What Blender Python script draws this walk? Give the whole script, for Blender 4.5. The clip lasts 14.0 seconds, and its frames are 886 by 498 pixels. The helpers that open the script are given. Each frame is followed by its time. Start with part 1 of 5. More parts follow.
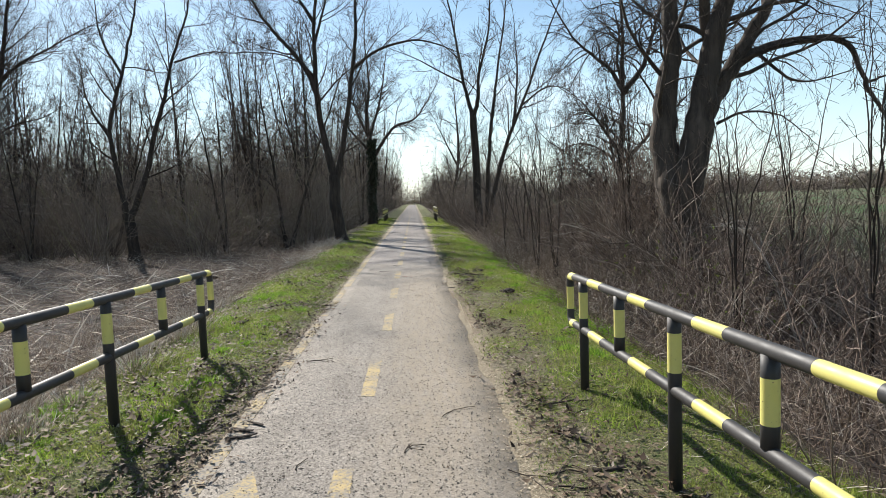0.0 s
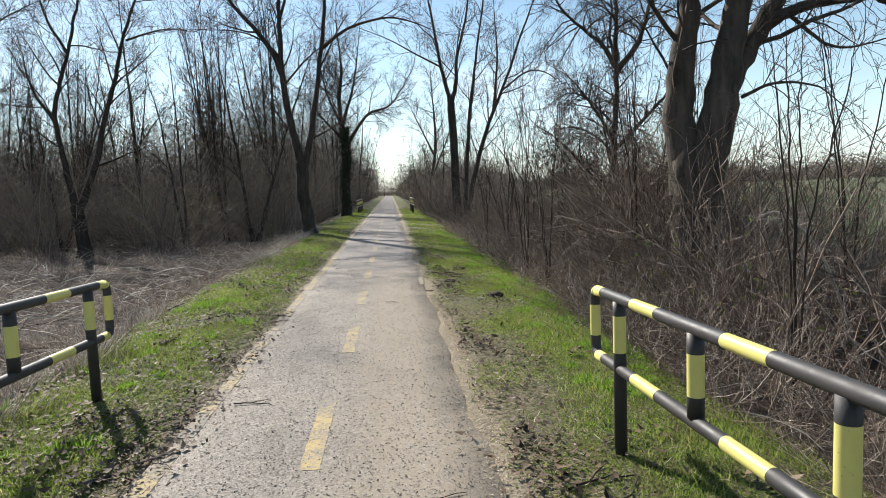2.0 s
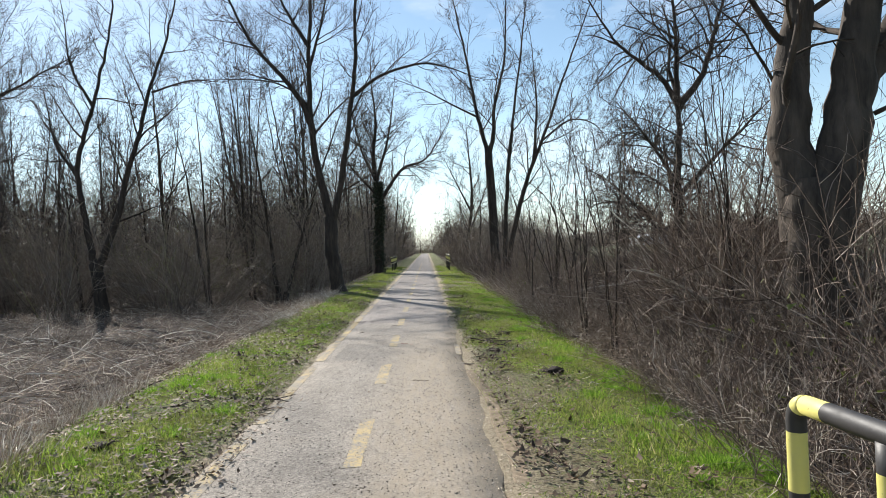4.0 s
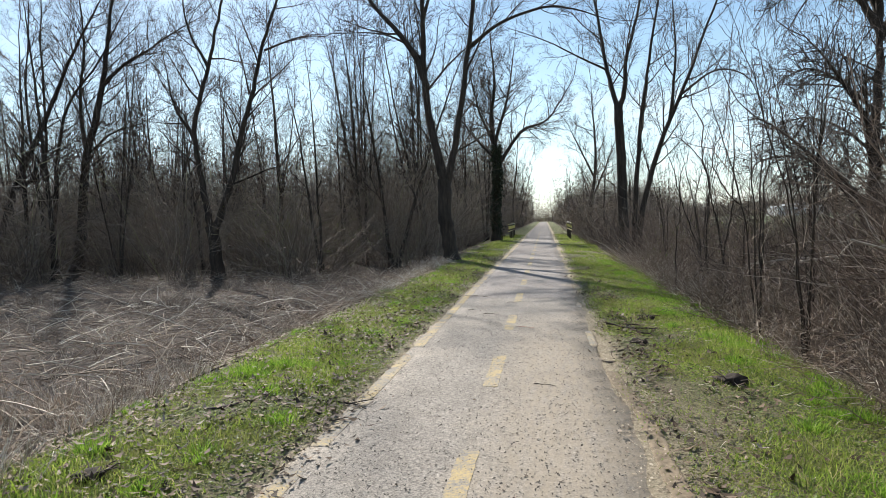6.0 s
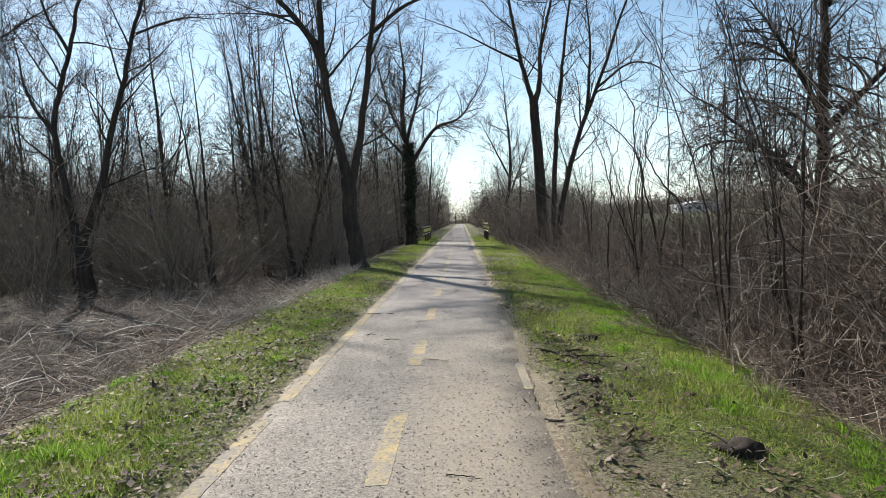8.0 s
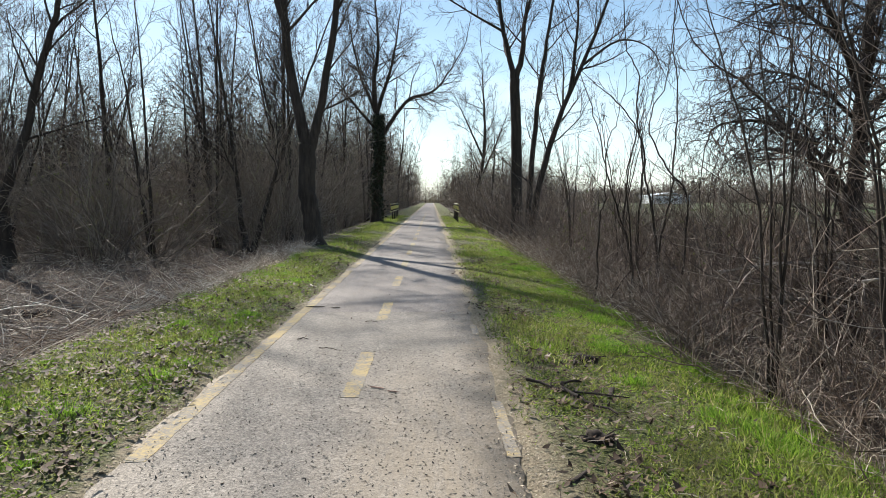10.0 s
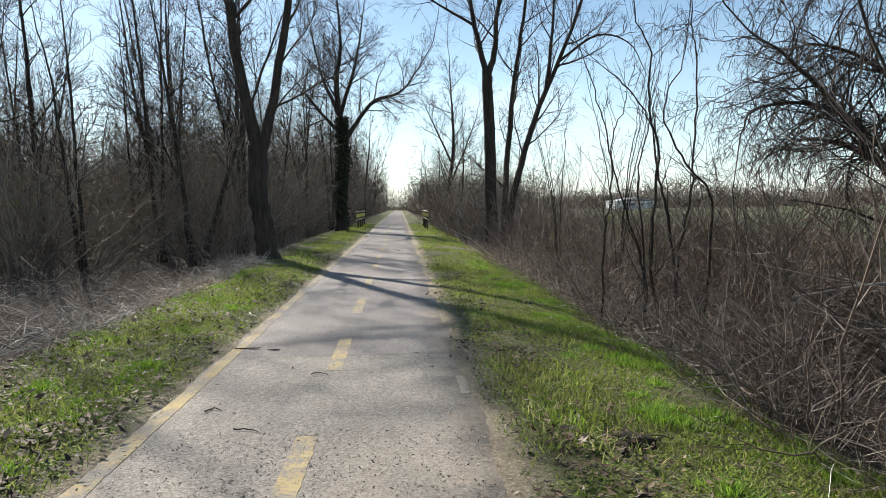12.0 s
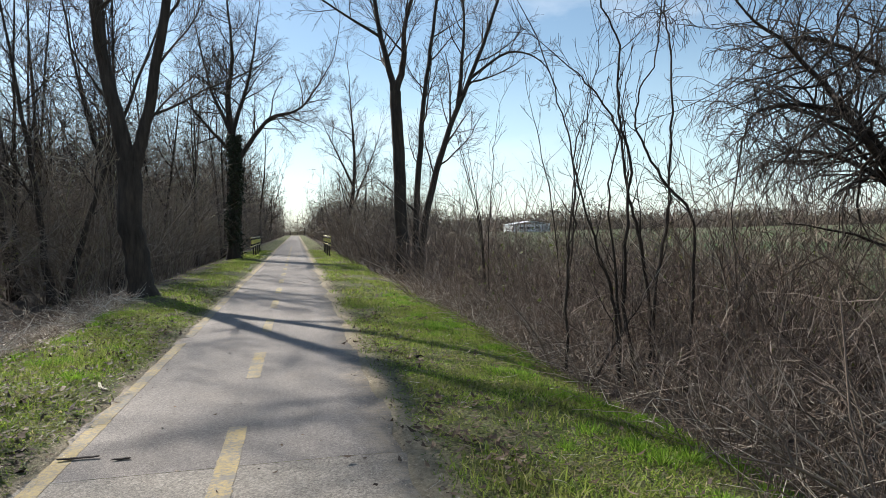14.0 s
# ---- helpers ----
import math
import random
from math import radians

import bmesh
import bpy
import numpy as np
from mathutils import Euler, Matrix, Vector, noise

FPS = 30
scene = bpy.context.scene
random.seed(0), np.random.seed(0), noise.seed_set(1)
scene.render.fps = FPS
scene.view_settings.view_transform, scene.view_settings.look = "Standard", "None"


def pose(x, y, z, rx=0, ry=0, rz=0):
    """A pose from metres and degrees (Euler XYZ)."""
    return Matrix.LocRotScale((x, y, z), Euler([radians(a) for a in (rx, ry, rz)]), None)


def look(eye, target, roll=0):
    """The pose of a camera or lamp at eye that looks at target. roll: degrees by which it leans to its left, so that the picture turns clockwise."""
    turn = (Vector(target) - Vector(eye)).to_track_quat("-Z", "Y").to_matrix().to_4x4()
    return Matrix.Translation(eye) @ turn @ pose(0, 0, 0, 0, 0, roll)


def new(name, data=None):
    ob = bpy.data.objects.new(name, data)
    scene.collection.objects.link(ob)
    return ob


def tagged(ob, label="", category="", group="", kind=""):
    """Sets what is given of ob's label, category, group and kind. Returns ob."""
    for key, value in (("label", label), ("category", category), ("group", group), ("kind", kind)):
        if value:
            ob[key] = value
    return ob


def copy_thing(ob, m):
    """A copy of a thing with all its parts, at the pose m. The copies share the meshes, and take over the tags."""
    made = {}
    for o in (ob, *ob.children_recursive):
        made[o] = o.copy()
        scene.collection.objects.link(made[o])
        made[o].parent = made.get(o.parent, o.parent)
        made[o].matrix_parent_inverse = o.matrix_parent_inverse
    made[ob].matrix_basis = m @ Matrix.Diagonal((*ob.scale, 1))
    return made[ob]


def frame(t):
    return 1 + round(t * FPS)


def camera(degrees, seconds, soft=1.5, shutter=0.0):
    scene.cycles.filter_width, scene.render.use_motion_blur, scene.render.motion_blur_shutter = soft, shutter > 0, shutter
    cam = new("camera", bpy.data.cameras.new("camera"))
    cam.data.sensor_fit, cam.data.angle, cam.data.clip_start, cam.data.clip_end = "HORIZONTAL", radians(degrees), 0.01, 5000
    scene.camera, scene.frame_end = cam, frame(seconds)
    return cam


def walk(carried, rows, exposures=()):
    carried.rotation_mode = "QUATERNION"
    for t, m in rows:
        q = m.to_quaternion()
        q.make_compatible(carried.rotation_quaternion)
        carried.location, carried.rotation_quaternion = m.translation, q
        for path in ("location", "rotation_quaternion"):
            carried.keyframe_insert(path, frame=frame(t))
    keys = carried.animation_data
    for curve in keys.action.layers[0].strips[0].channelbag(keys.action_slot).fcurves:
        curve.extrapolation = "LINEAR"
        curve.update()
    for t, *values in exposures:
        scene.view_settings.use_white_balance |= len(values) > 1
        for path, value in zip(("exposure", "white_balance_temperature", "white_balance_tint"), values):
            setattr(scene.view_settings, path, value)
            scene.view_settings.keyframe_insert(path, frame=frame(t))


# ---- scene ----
cam = camera(67.8, 14.0, soft=0.8)
PATH = [
    (0, (0.415, -1.202, 1.775), (0.499, 0.791, 1.622), -2.1),
    (0.5, (0.452, -0.741, 1.745), (0.626, 1.241, 1.547), -2.4),
    (1, (0.477, -0.306, 1.743), (0.572, 1.678, 1.507), -3.3),
    (1.5, (0.453, 0.171, 1.740), (0.626, 2.158, 1.591), -3.1),
    (2, (0.512, 0.674, 1.722), (0.664, 2.660, 1.540), -2.2),
    (2.2, (0.501, 0.859, 1.690), (0.593, 2.845, 1.470), -1.7),
    (4.3, (0.609, 3.119, 1.589), (0.654, 5.119, 1.599), -2.4),
    (4.5, (0.609, 3.295, 1.587), (0.639, 5.295, 1.592), -1.8),
    (5, (0.531, 3.833, 1.564), (0.452, 5.832, 1.537), -0.9),
    (5.5, (0.53, 4.339, 1.548), (0.29, 6.325, 1.531), -0.5),
    (6, (0.503, 4.884, 1.502), (0.195, 6.858, 1.416), -1.9),
    (6.5, (0.534, 5.458, 1.493), (0.317, 7.445, 1.436), -2.4),
    (7, (0.523, 5.989, 1.473), (0.2, 7.962, 1.403), -2.8),
    (7.5, (0.508, 6.556, 1.505), (0.351, 8.548, 1.596), -3.0),
    (8, (0.532, 7.134, 1.447), (0.471, 9.131, 1.361), -3.2),
    (8.2, (0.514, 7.356, 1.438), (0.515, 9.353, 1.318), -2.8),
    (10.3, (0.572, 9.423, 1.417), (0.605, 11.416, 1.256), 0.0),
    (10.5, (0.567, 9.659, 1.418), (0.622, 11.651, 1.251), -0.4),
    (11, (0.585, 10.132, 1.427), (0.739, 12.121, 1.285), -1.1),
    (11.5, (0.58, 10.61, 1.41), (0.628, 12.607, 1.319), -0.6),
    (12, (0.559, 11.132, 1.389), (0.689, 13.124, 1.258), -0.7),
    (12.5, (0.596, 11.67, 1.418), (0.87, 13.646, 1.264), -1.5),
    (13, (0.505, 12.16, 1.426), (0.82, 14.133, 1.334), -1.4),
    (13.5, (0.496, 12.651, 1.42), (0.873, 14.613, 1.345), -1.3),
    (14, (0.425, 13.122, 1.418), (0.858, 15.074, 1.355), -1.1),
]
walk(cam, [(t, look(eye, target, roll)) for t, eye, target, roll in PATH], [(0, 0.78), (2.2, 0.78), (5.0, 0.85), (8.0, 0.76), (10.5, 0.8), (12.0, 0.78), (14.0, 0.72)])

# world, sun, exposure
SUN_EL, SUN_AZ = 35.5, 30.0          # degrees above the horizon, degrees left of straight ahead
world = bpy.data.worlds.new("sky")
scene.world = world
world.use_nodes = True
wn, wl = world.node_tree.nodes, world.node_tree.links
wn.clear()
sky = wn.new("ShaderNodeTexSky")
sky.sky_type = "NISHITA"
sky.sun_disc = False
sky.sun_elevation = radians(SUN_EL)
sky.sun_rotation = radians(-SUN_AZ)
sky.air_density, sky.dust_density, sky.ozone_density = 1.0, 0.2, 1.2
coord = wn.new("ShaderNodeTexCoord")
stretch = wn.new("ShaderNodeMapping")
stretch.inputs["Scale"].default_value = (1.0, 1.0, 2.6)
stretch.inputs["Location"].default_value = (0.35, 0.2, 0.4)
cloud = wn.new("ShaderNodeTexNoise")
cloud.inputs["Scale"].default_value = 2.6
cloud.inputs["Detail"].default_value = 7.0
cloud.inputs["Roughness"].default_value = 0.55
ramp = wn.new("ShaderNodeValToRGB")
ramp.color_ramp.elements[0].position, ramp.color_ramp.elements[1].position = 0.55, 0.8
ramp.color_ramp.elements[0].color, ramp.color_ramp.elements[1].color = (0, 0, 0, 1), (0.75, 0.75, 0.75, 1)
mix = wn.new("ShaderNodeMixRGB")
mix.inputs[2].default_value = (8.5, 9.0, 9.6, 1)
back = wn.new("ShaderNodeBackground")
back.inputs["Strength"].default_value = 0.082
out = wn.new("ShaderNodeOutputWorld")
wl.new(coord.outputs["Generated"], stretch.inputs["Vector"])
wl.new(stretch.outputs["Vector"], cloud.inputs["Vector"])
wl.new(cloud.outputs["Fac"], ramp.inputs["Fac"])
wl.new(ramp.outputs["Color"], mix.inputs[0])
tint = wn.new("ShaderNodeMixRGB")
tint.blend_type = "MULTIPLY"
tint.inputs[0].default_value = 1.0
tint.inputs[2].default_value = (0.99, 1.03, 0.99, 1)
wl.new(sky.outputs["Color"], tint.inputs[1])
wl.new(tint.outputs["Color"], mix.inputs[1])
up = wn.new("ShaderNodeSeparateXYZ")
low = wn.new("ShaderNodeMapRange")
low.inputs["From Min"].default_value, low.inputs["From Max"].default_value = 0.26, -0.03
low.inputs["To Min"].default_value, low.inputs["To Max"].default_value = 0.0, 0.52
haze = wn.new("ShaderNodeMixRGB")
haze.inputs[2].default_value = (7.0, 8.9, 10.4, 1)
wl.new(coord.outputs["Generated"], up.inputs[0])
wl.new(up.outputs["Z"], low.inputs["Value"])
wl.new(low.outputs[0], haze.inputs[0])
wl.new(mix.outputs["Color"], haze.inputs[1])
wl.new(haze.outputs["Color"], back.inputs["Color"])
wl.new(back.outputs["Background"], out.inputs["Surface"])
sun = new("sun", bpy.data.lights.new("sun", "SUN"))
sun.data.energy = 5.0
sun.data.angle = radians(0.8)
sun.data.color = (1.0, 0.95, 0.87)
ca, sa = math.cos(radians(SUN_EL)), math.sin(radians(SUN_EL))
TO_SUN = Vector((-math.sin(radians(SUN_AZ)) * ca, math.cos(radians(SUN_AZ)) * ca, sa))
sun.matrix_world = look(TO_SUN * 60, (0, 0, 0))

# ---------------------------------------------------------------- materials


def material(name, rough=0.8, metal=0.0):
    m = bpy.data.materials.new(name)
    m.use_nodes = True
    b = m.node_tree.nodes["Principled BSDF"]
    b.inputs["Roughness"].default_value = rough
    b.inputs["Metallic"].default_value = metal
    b.inputs["Specular IOR Level"].default_value = 0.3
    return m, m.node_tree.nodes, m.node_tree.links, b


def noise_node(n, l, scale, detail=5.0, rough=0.6, stretched=(1, 1, 1), src="Object"):
    tc = n.new("ShaderNodeTexCoord")
    mp = n.new("ShaderNodeMapping")
    mp.inputs["Scale"].default_value = stretched
    tx = n.new("ShaderNodeTexNoise")
    tx.inputs["Scale"].default_value = scale
    tx.inputs["Detail"].default_value = detail
    tx.inputs["Roughness"].default_value = rough
    l.new(tc.outputs[src], mp.inputs["Vector"])
    l.new(mp.outputs["Vector"], tx.inputs["Vector"])
    return tx.outputs["Fac"]


def ramp_node(n, l, fac, stops):
    r = n.new("ShaderNodeValToRGB")
    e = r.color_ramp.elements
    while len(e) < len(stops):
        e.new(0.5)
    for k, (pos, col) in enumerate(stops):
        e[k].position = pos
        e[k].color = (*col, 1) if len(col) == 3 else col
    l.new(fac, r.inputs["Fac"])
    return r.outputs["Color"]


def grey(v):
    return (v, v, v)


def blend(n, l, fac, a, b, mode="MIX"):
    x = n.new("ShaderNodeMixRGB")
    x.blend_type = mode
    for sock, v in zip(x.inputs, (fac, a, b)):
        if isinstance(v, (int, float)):
            sock.default_value = v
        elif isinstance(v, tuple):
            sock.default_value = (*v, 1)
        else:
            l.new(v, sock)
    return x.outputs["Color"]


def calc(n, l, op, a, b=0.0, clamp=False):
    x = n.new("ShaderNodeMath")
    x.operation = op
    x.use_clamp = clamp
    for sock, v in zip(x.inputs, (a, b)):
        if isinstance(v, (int, float)):
            sock.default_value = v
        else:
            l.new(v, sock)
    return x.outputs[0]


def band(n, l, value, lo, hi, soft):
    """1 between lo and hi, falling to 0 over soft."""
    up = n.new("ShaderNodeMapRange")
    up.inputs["From Min"].default_value, up.inputs["From Max"].default_value = lo - soft, lo + soft
    dn = n.new("ShaderNodeMapRange")
    dn.inputs["From Min"].default_value, dn.inputs["From Max"].default_value = hi + soft, hi - soft
    l.new(value, up.inputs["Value"])
    l.new(value, dn.inputs["Value"])
    return calc(n, l, "MULTIPLY", up.outputs[0], dn.outputs[0])


def bump(n, l, b, height, strength, dist):
    bp = n.new("ShaderNodeBump")
    bp.inputs["Strength"].default_value = strength
    bp.inputs["Distance"].default_value = dist
    l.new(height, bp.inputs["Height"])
    l.new(bp.outputs["Normal"], b.inputs["Normal"])


def island_random(n):
    return n.new("ShaderNodeNewGeometry").outputs["Random Per Island"]


def mat_bark(name, dark, light, scale=9.0, rough=0.9):
    m, n, l, b = material(name, rough)
    f = noise_node(n, l, scale, 6, 0.65, (1, 1, 0.18))
    big = noise_node(n, l, 1.3, 3)
    col = ramp_node(n, l, f, [(0.32, dark), (0.7, light)])
    col = blend(n, l, ramp_node(n, l, big, [(0.45, grey(0)), (0.7, grey(0.45))]), col, tuple(c * 0.62 + 0.012 for c in dark))
    l.new(col, b.inputs["Base Color"])
    bump(n, l, b, f, 0.8, 0.03)
    return m


def mat_islands(name, stops, rough=0.85, sheen=0.0, large=None):
    m, n, l, b = material(name, rough)
    col = ramp_node(n, l, island_random(n), stops)
    if large:
        f = noise_node(n, l, large[0], 3)
        col = blend(n, l, ramp_node(n, l, f, [(0.4, grey(0)), (0.62, grey(large[1]))]), col, large[2])
    l.new(col, b.inputs["Base Color"])
    return m


BARK_DARK = mat_bark("bark_dark", (0.022, 0.017, 0.013), (0.08, 0.06, 0.047))
BARK_GREY = mat_bark("bark_grey", (0.032, 0.025, 0.02), (0.12, 0.094, 0.074), 7.0)
TWIG = mat_islands("twigs", [(0.0, (0.03, 0.023, 0.019)), (0.6, (0.07, 0.053, 0.043)), (1.0, (0.13, 0.1, 0.083))])
TWIG_RED = mat_islands("brush_twigs", [(0.0, (0.06, 0.043, 0.035)), (0.5, (0.16, 0.118, 0.092)), (0.9, (0.29, 0.225, 0.18)), (1.0, (0.55, 0.48, 0.4))])
# paler than the near twigs: the wood's haze is put into this colour
TWIG_HAZED = mat_islands("hazed_wood_twigs", [(0.0, (0.1, 0.078, 0.062)), (0.55, (0.21, 0.165, 0.13)), (0.9, (0.33, 0.27, 0.215)), (1.0, (0.25, 0.235, 0.12))])
STRAW = mat_islands("dead_reed", [(0.0, (0.12, 0.085, 0.062)), (0.45, (0.26, 0.195, 0.15)), (0.75, (0.46, 0.38, 0.3)), (1.0, (0.74, 0.68, 0.58))])
GRASS = mat_islands("grass_blades", [(0.0, (0.05, 0.085, 0.014)), (0.3, (0.17, 0.26, 0.034)), (0.65, (0.29, 0.42, 0.055)), (0.85, (0.38, 0.44, 0.1)), (1.0, (0.54, 0.45, 0.26))], 0.6, large=(2.2, 0.55, (0.2, 0.18, 0.075)))
LEAF = mat_islands("leaf_litter", [(0.0, (0.035, 0.025, 0.018)), (0.55, (0.095, 0.063, 0.041)), (0.9, (0.2, 0.14, 0.092)), (1.0, (0.36, 0.3, 0.24))], 0.72)
LEAF.node_tree.nodes["Principled BSDF"].inputs["Specular IOR Level"].default_value = 0.16
SPECK = mat_islands("grit", [(0.0, (0.035, 0.03, 0.026)), (0.7, (0.1, 0.085, 0.07)), (1.0, (0.3, 0.27, 0.23))], 0.8)
WEED = mat_islands("low_weeds", [(0.0, (0.05, 0.085, 0.018)), (0.6, (0.11, 0.17, 0.03)), (1.0, (0.19, 0.24, 0.06))], 0.6)
SAND = mat_islands("sand_grains", [(0.0, (0.22, 0.17, 0.115)), (0.6, (0.43, 0.35, 0.25)), (1.0, (0.6, 0.52, 0.4))], 0.9)
IVY = mat_islands("ivy_leaves", [(0.0, (0.015, 0.02, 0.01)), (0.6, (0.028, 0.034, 0.016)), (1.0, (0.05, 0.055, 0.028))], 0.5)
BUDS = mat_islands("first_leaves", [(0.0, (0.1, 0.13, 0.03)), (1.0, (0.2, 0.22, 0.06))], 0.6)


def let_light_through(m, share):
    """Thin leaves glow when the sun stands behind them."""
    n, l = m.node_tree.nodes, m.node_tree.links
    b = n["Principled BSDF"]
    tr = n.new("ShaderNodeBsdfTranslucent")
    mx = n.new("ShaderNodeMixShader")
    mx.inputs[0].default_value = share
    l.new(b.inputs["Base Color"].links[0].from_socket, tr.inputs["Color"])
    l.new(b.outputs[0], mx.inputs[1])
    l.new(tr.outputs[0], mx.inputs[2])
    l.new(mx.outputs[0], n["Material Output"].inputs["Surface"])


let_light_through(GRASS, 0.5)
let_light_through(BUDS, 0.5)
let_light_through(WEED, 0.4)
let_light_through(STRAW, 0.25)


def mat_paint(name, base, worn, rough):
    m, n, l, b = material(name, rough)
    f = noise_node(n, l, 6.0, 6)
    g = noise_node(n, l, 60.0, 4)
    col = blend(n, l, ramp_node(n, l, f, [(0.45, grey(0)), (0.75, grey(0.55))]), base, worn)
    col = blend(n, l, ramp_node(n, l, g, [(0.66, grey(0)), (0.72, grey(0.8))]), col, (0.07, 0.045, 0.03))
    l.new(col, b.inputs["Base Color"])
    l.new(ramp_node(n, l, f, [(0.3, grey(rough - 0.08)), (0.7, grey(rough + 0.15))]), b.inputs["Roughness"])
    b.inputs["Specular IOR Level"].default_value = 0.5
    bump(n, l, b, g, 0.15, 0.004)
    return m


PAINT_BLACK = mat_paint("black_paint", (0.026, 0.024, 0.024), (0.05, 0.046, 0.043), 0.55)
PAINT_YELLOW = mat_paint("yellow_paint", (0.64, 0.58, 0.17), (0.55, 0.5, 0.19), 0.5)


def mat_asphalt(name, fine, tone, sandy):
    m, n, l, b = material(name, 0.9)
    tc = n.new("ShaderNodeTexCoord")
    xyz = n.new("ShaderNodeSeparateXYZ")
    l.new(tc.outputs["Object"], xyz.inputs[0])
    grain = noise_node(n, l, fine, 3, 0.7)
    stone = n.new("ShaderNodeTexVoronoi")
    stone.inputs["Scale"].default_value = fine * 0.55
    l.new(tc.outputs["Object"], stone.inputs["Vector"])
    patch = noise_node(n, l, 1.1, 5, 0.62)
    streak = noise_node(n, l, 2.2, 4, 0.6, (1.6, 0.14, 1))
    base = ramp_node(n, l, grain, [(0.34, tuple(c * 0.3 for c in tone)), (0.5, tone), (0.68, tuple(min(0.75, c * 2.0) for c in tone))])
    base = blend(n, l, 0.45, base, ramp_node(n, l, stone.outputs["Color"], [(0.1, tuple(c * 0.55 for c in tone)), (0.6, tone), (0.95, tuple(c * 1.7 for c in tone))]))
    base = blend(n, l, 0.6, base, ramp_node(n, l, patch, [(0.3, (0.72, 0.71, 0.7)), (0.55, grey(1.0)), (0.75, (1.12, 1.08, 1.02))]), "MULTIPLY")
    base = blend(n, l, 0.4, base, ramp_node(n, l, streak, [(0.35, (0.78, 0.77, 0.76)), (0.65, grey(1.08))]), "MULTIPLY")
    # dust and sand that lie along the edges and over the wheel track
    wob = calc(n, l, "MULTIPLY", calc(n, l, "SUBTRACT", patch, 0.5), 0.9)
    xs = calc(n, l, "ADD", xyz.outputs["X"], wob)
    edge = calc(n, l, "ADD", band(n, l, xs, 0.98, 3.0, 0.16), band(n, l, xs, -3.0, -1.12, 0.1))
    edge = calc(n, l, "MULTIPLY", edge, ramp_node(n, l, noise_node(n, l, 14, 4), [(0.35, grey(0.2)), (0.6, grey(1))]), True)
    base = blend(n, l, calc(n, l, "MULTIPLY", edge, 0.8), base, (0.44, 0.36, 0.26))
    if sandy:
        track = calc(n, l, "MULTIPLY", band(n, l, xs, 0.1, 1.3, 0.3), band(n, l, xyz.outputs["Y"], 2.0, 14.2, 2.0))
        tread = noise_node(n, l, 5.0, 5, 0.7, (3.2, 0.5, 1))
        track = calc(n, l, "MULTIPLY", track, ramp_node(n, l, tread, [(0.3, grey(0.25)), (0.6, grey(1))]))
        base = blend(n, l, calc(n, l, "MULTIPLY", track, 0.8), base, (0.3, 0.25, 0.185))
    l.new(base, b.inputs["Base Color"])
    bump(n, l, b, grain, 0.8, 0.007)
    return m


ASPHALT_NEAR = mat_asphalt("asphalt_coarse", 95.0, (0.275, 0.246, 0.212), True)
ASPHALT_FAR = mat_asphalt("asphalt_smooth", 140.0, (0.248, 0.222, 0.203), False)


def mat_marking(name, worn):
    m, n, l, b = material(name, 0.85)
    f = noise_node(n, l, 38.0, 6, 0.75)
    g = noise_node(n, l, 3.5, 4)
    wear = calc(n, l, "ADD", calc(n, l, "ADD", f, worn), calc(n, l, "MULTIPLY", calc(n, l, "SUBTRACT", g, 0.5), 0.7))
    col = ramp_node(n, l, wear, [(0.34, (0.46, 0.345, 0.15)), (0.48, (0.39, 0.3, 0.155)), (0.56, (0.29, 0.245, 0.17)), (0.66, (0.22, 0.2, 0.175))])
    l.new(col, b.inputs["Base Color"])
    bump(n, l, b, f, 0.4, 0.004)
    return m


MARKING = mat_marking("road_paint", 0.045)
MARKING_WORN = mat_marking("worn_road_paint", 0.1)


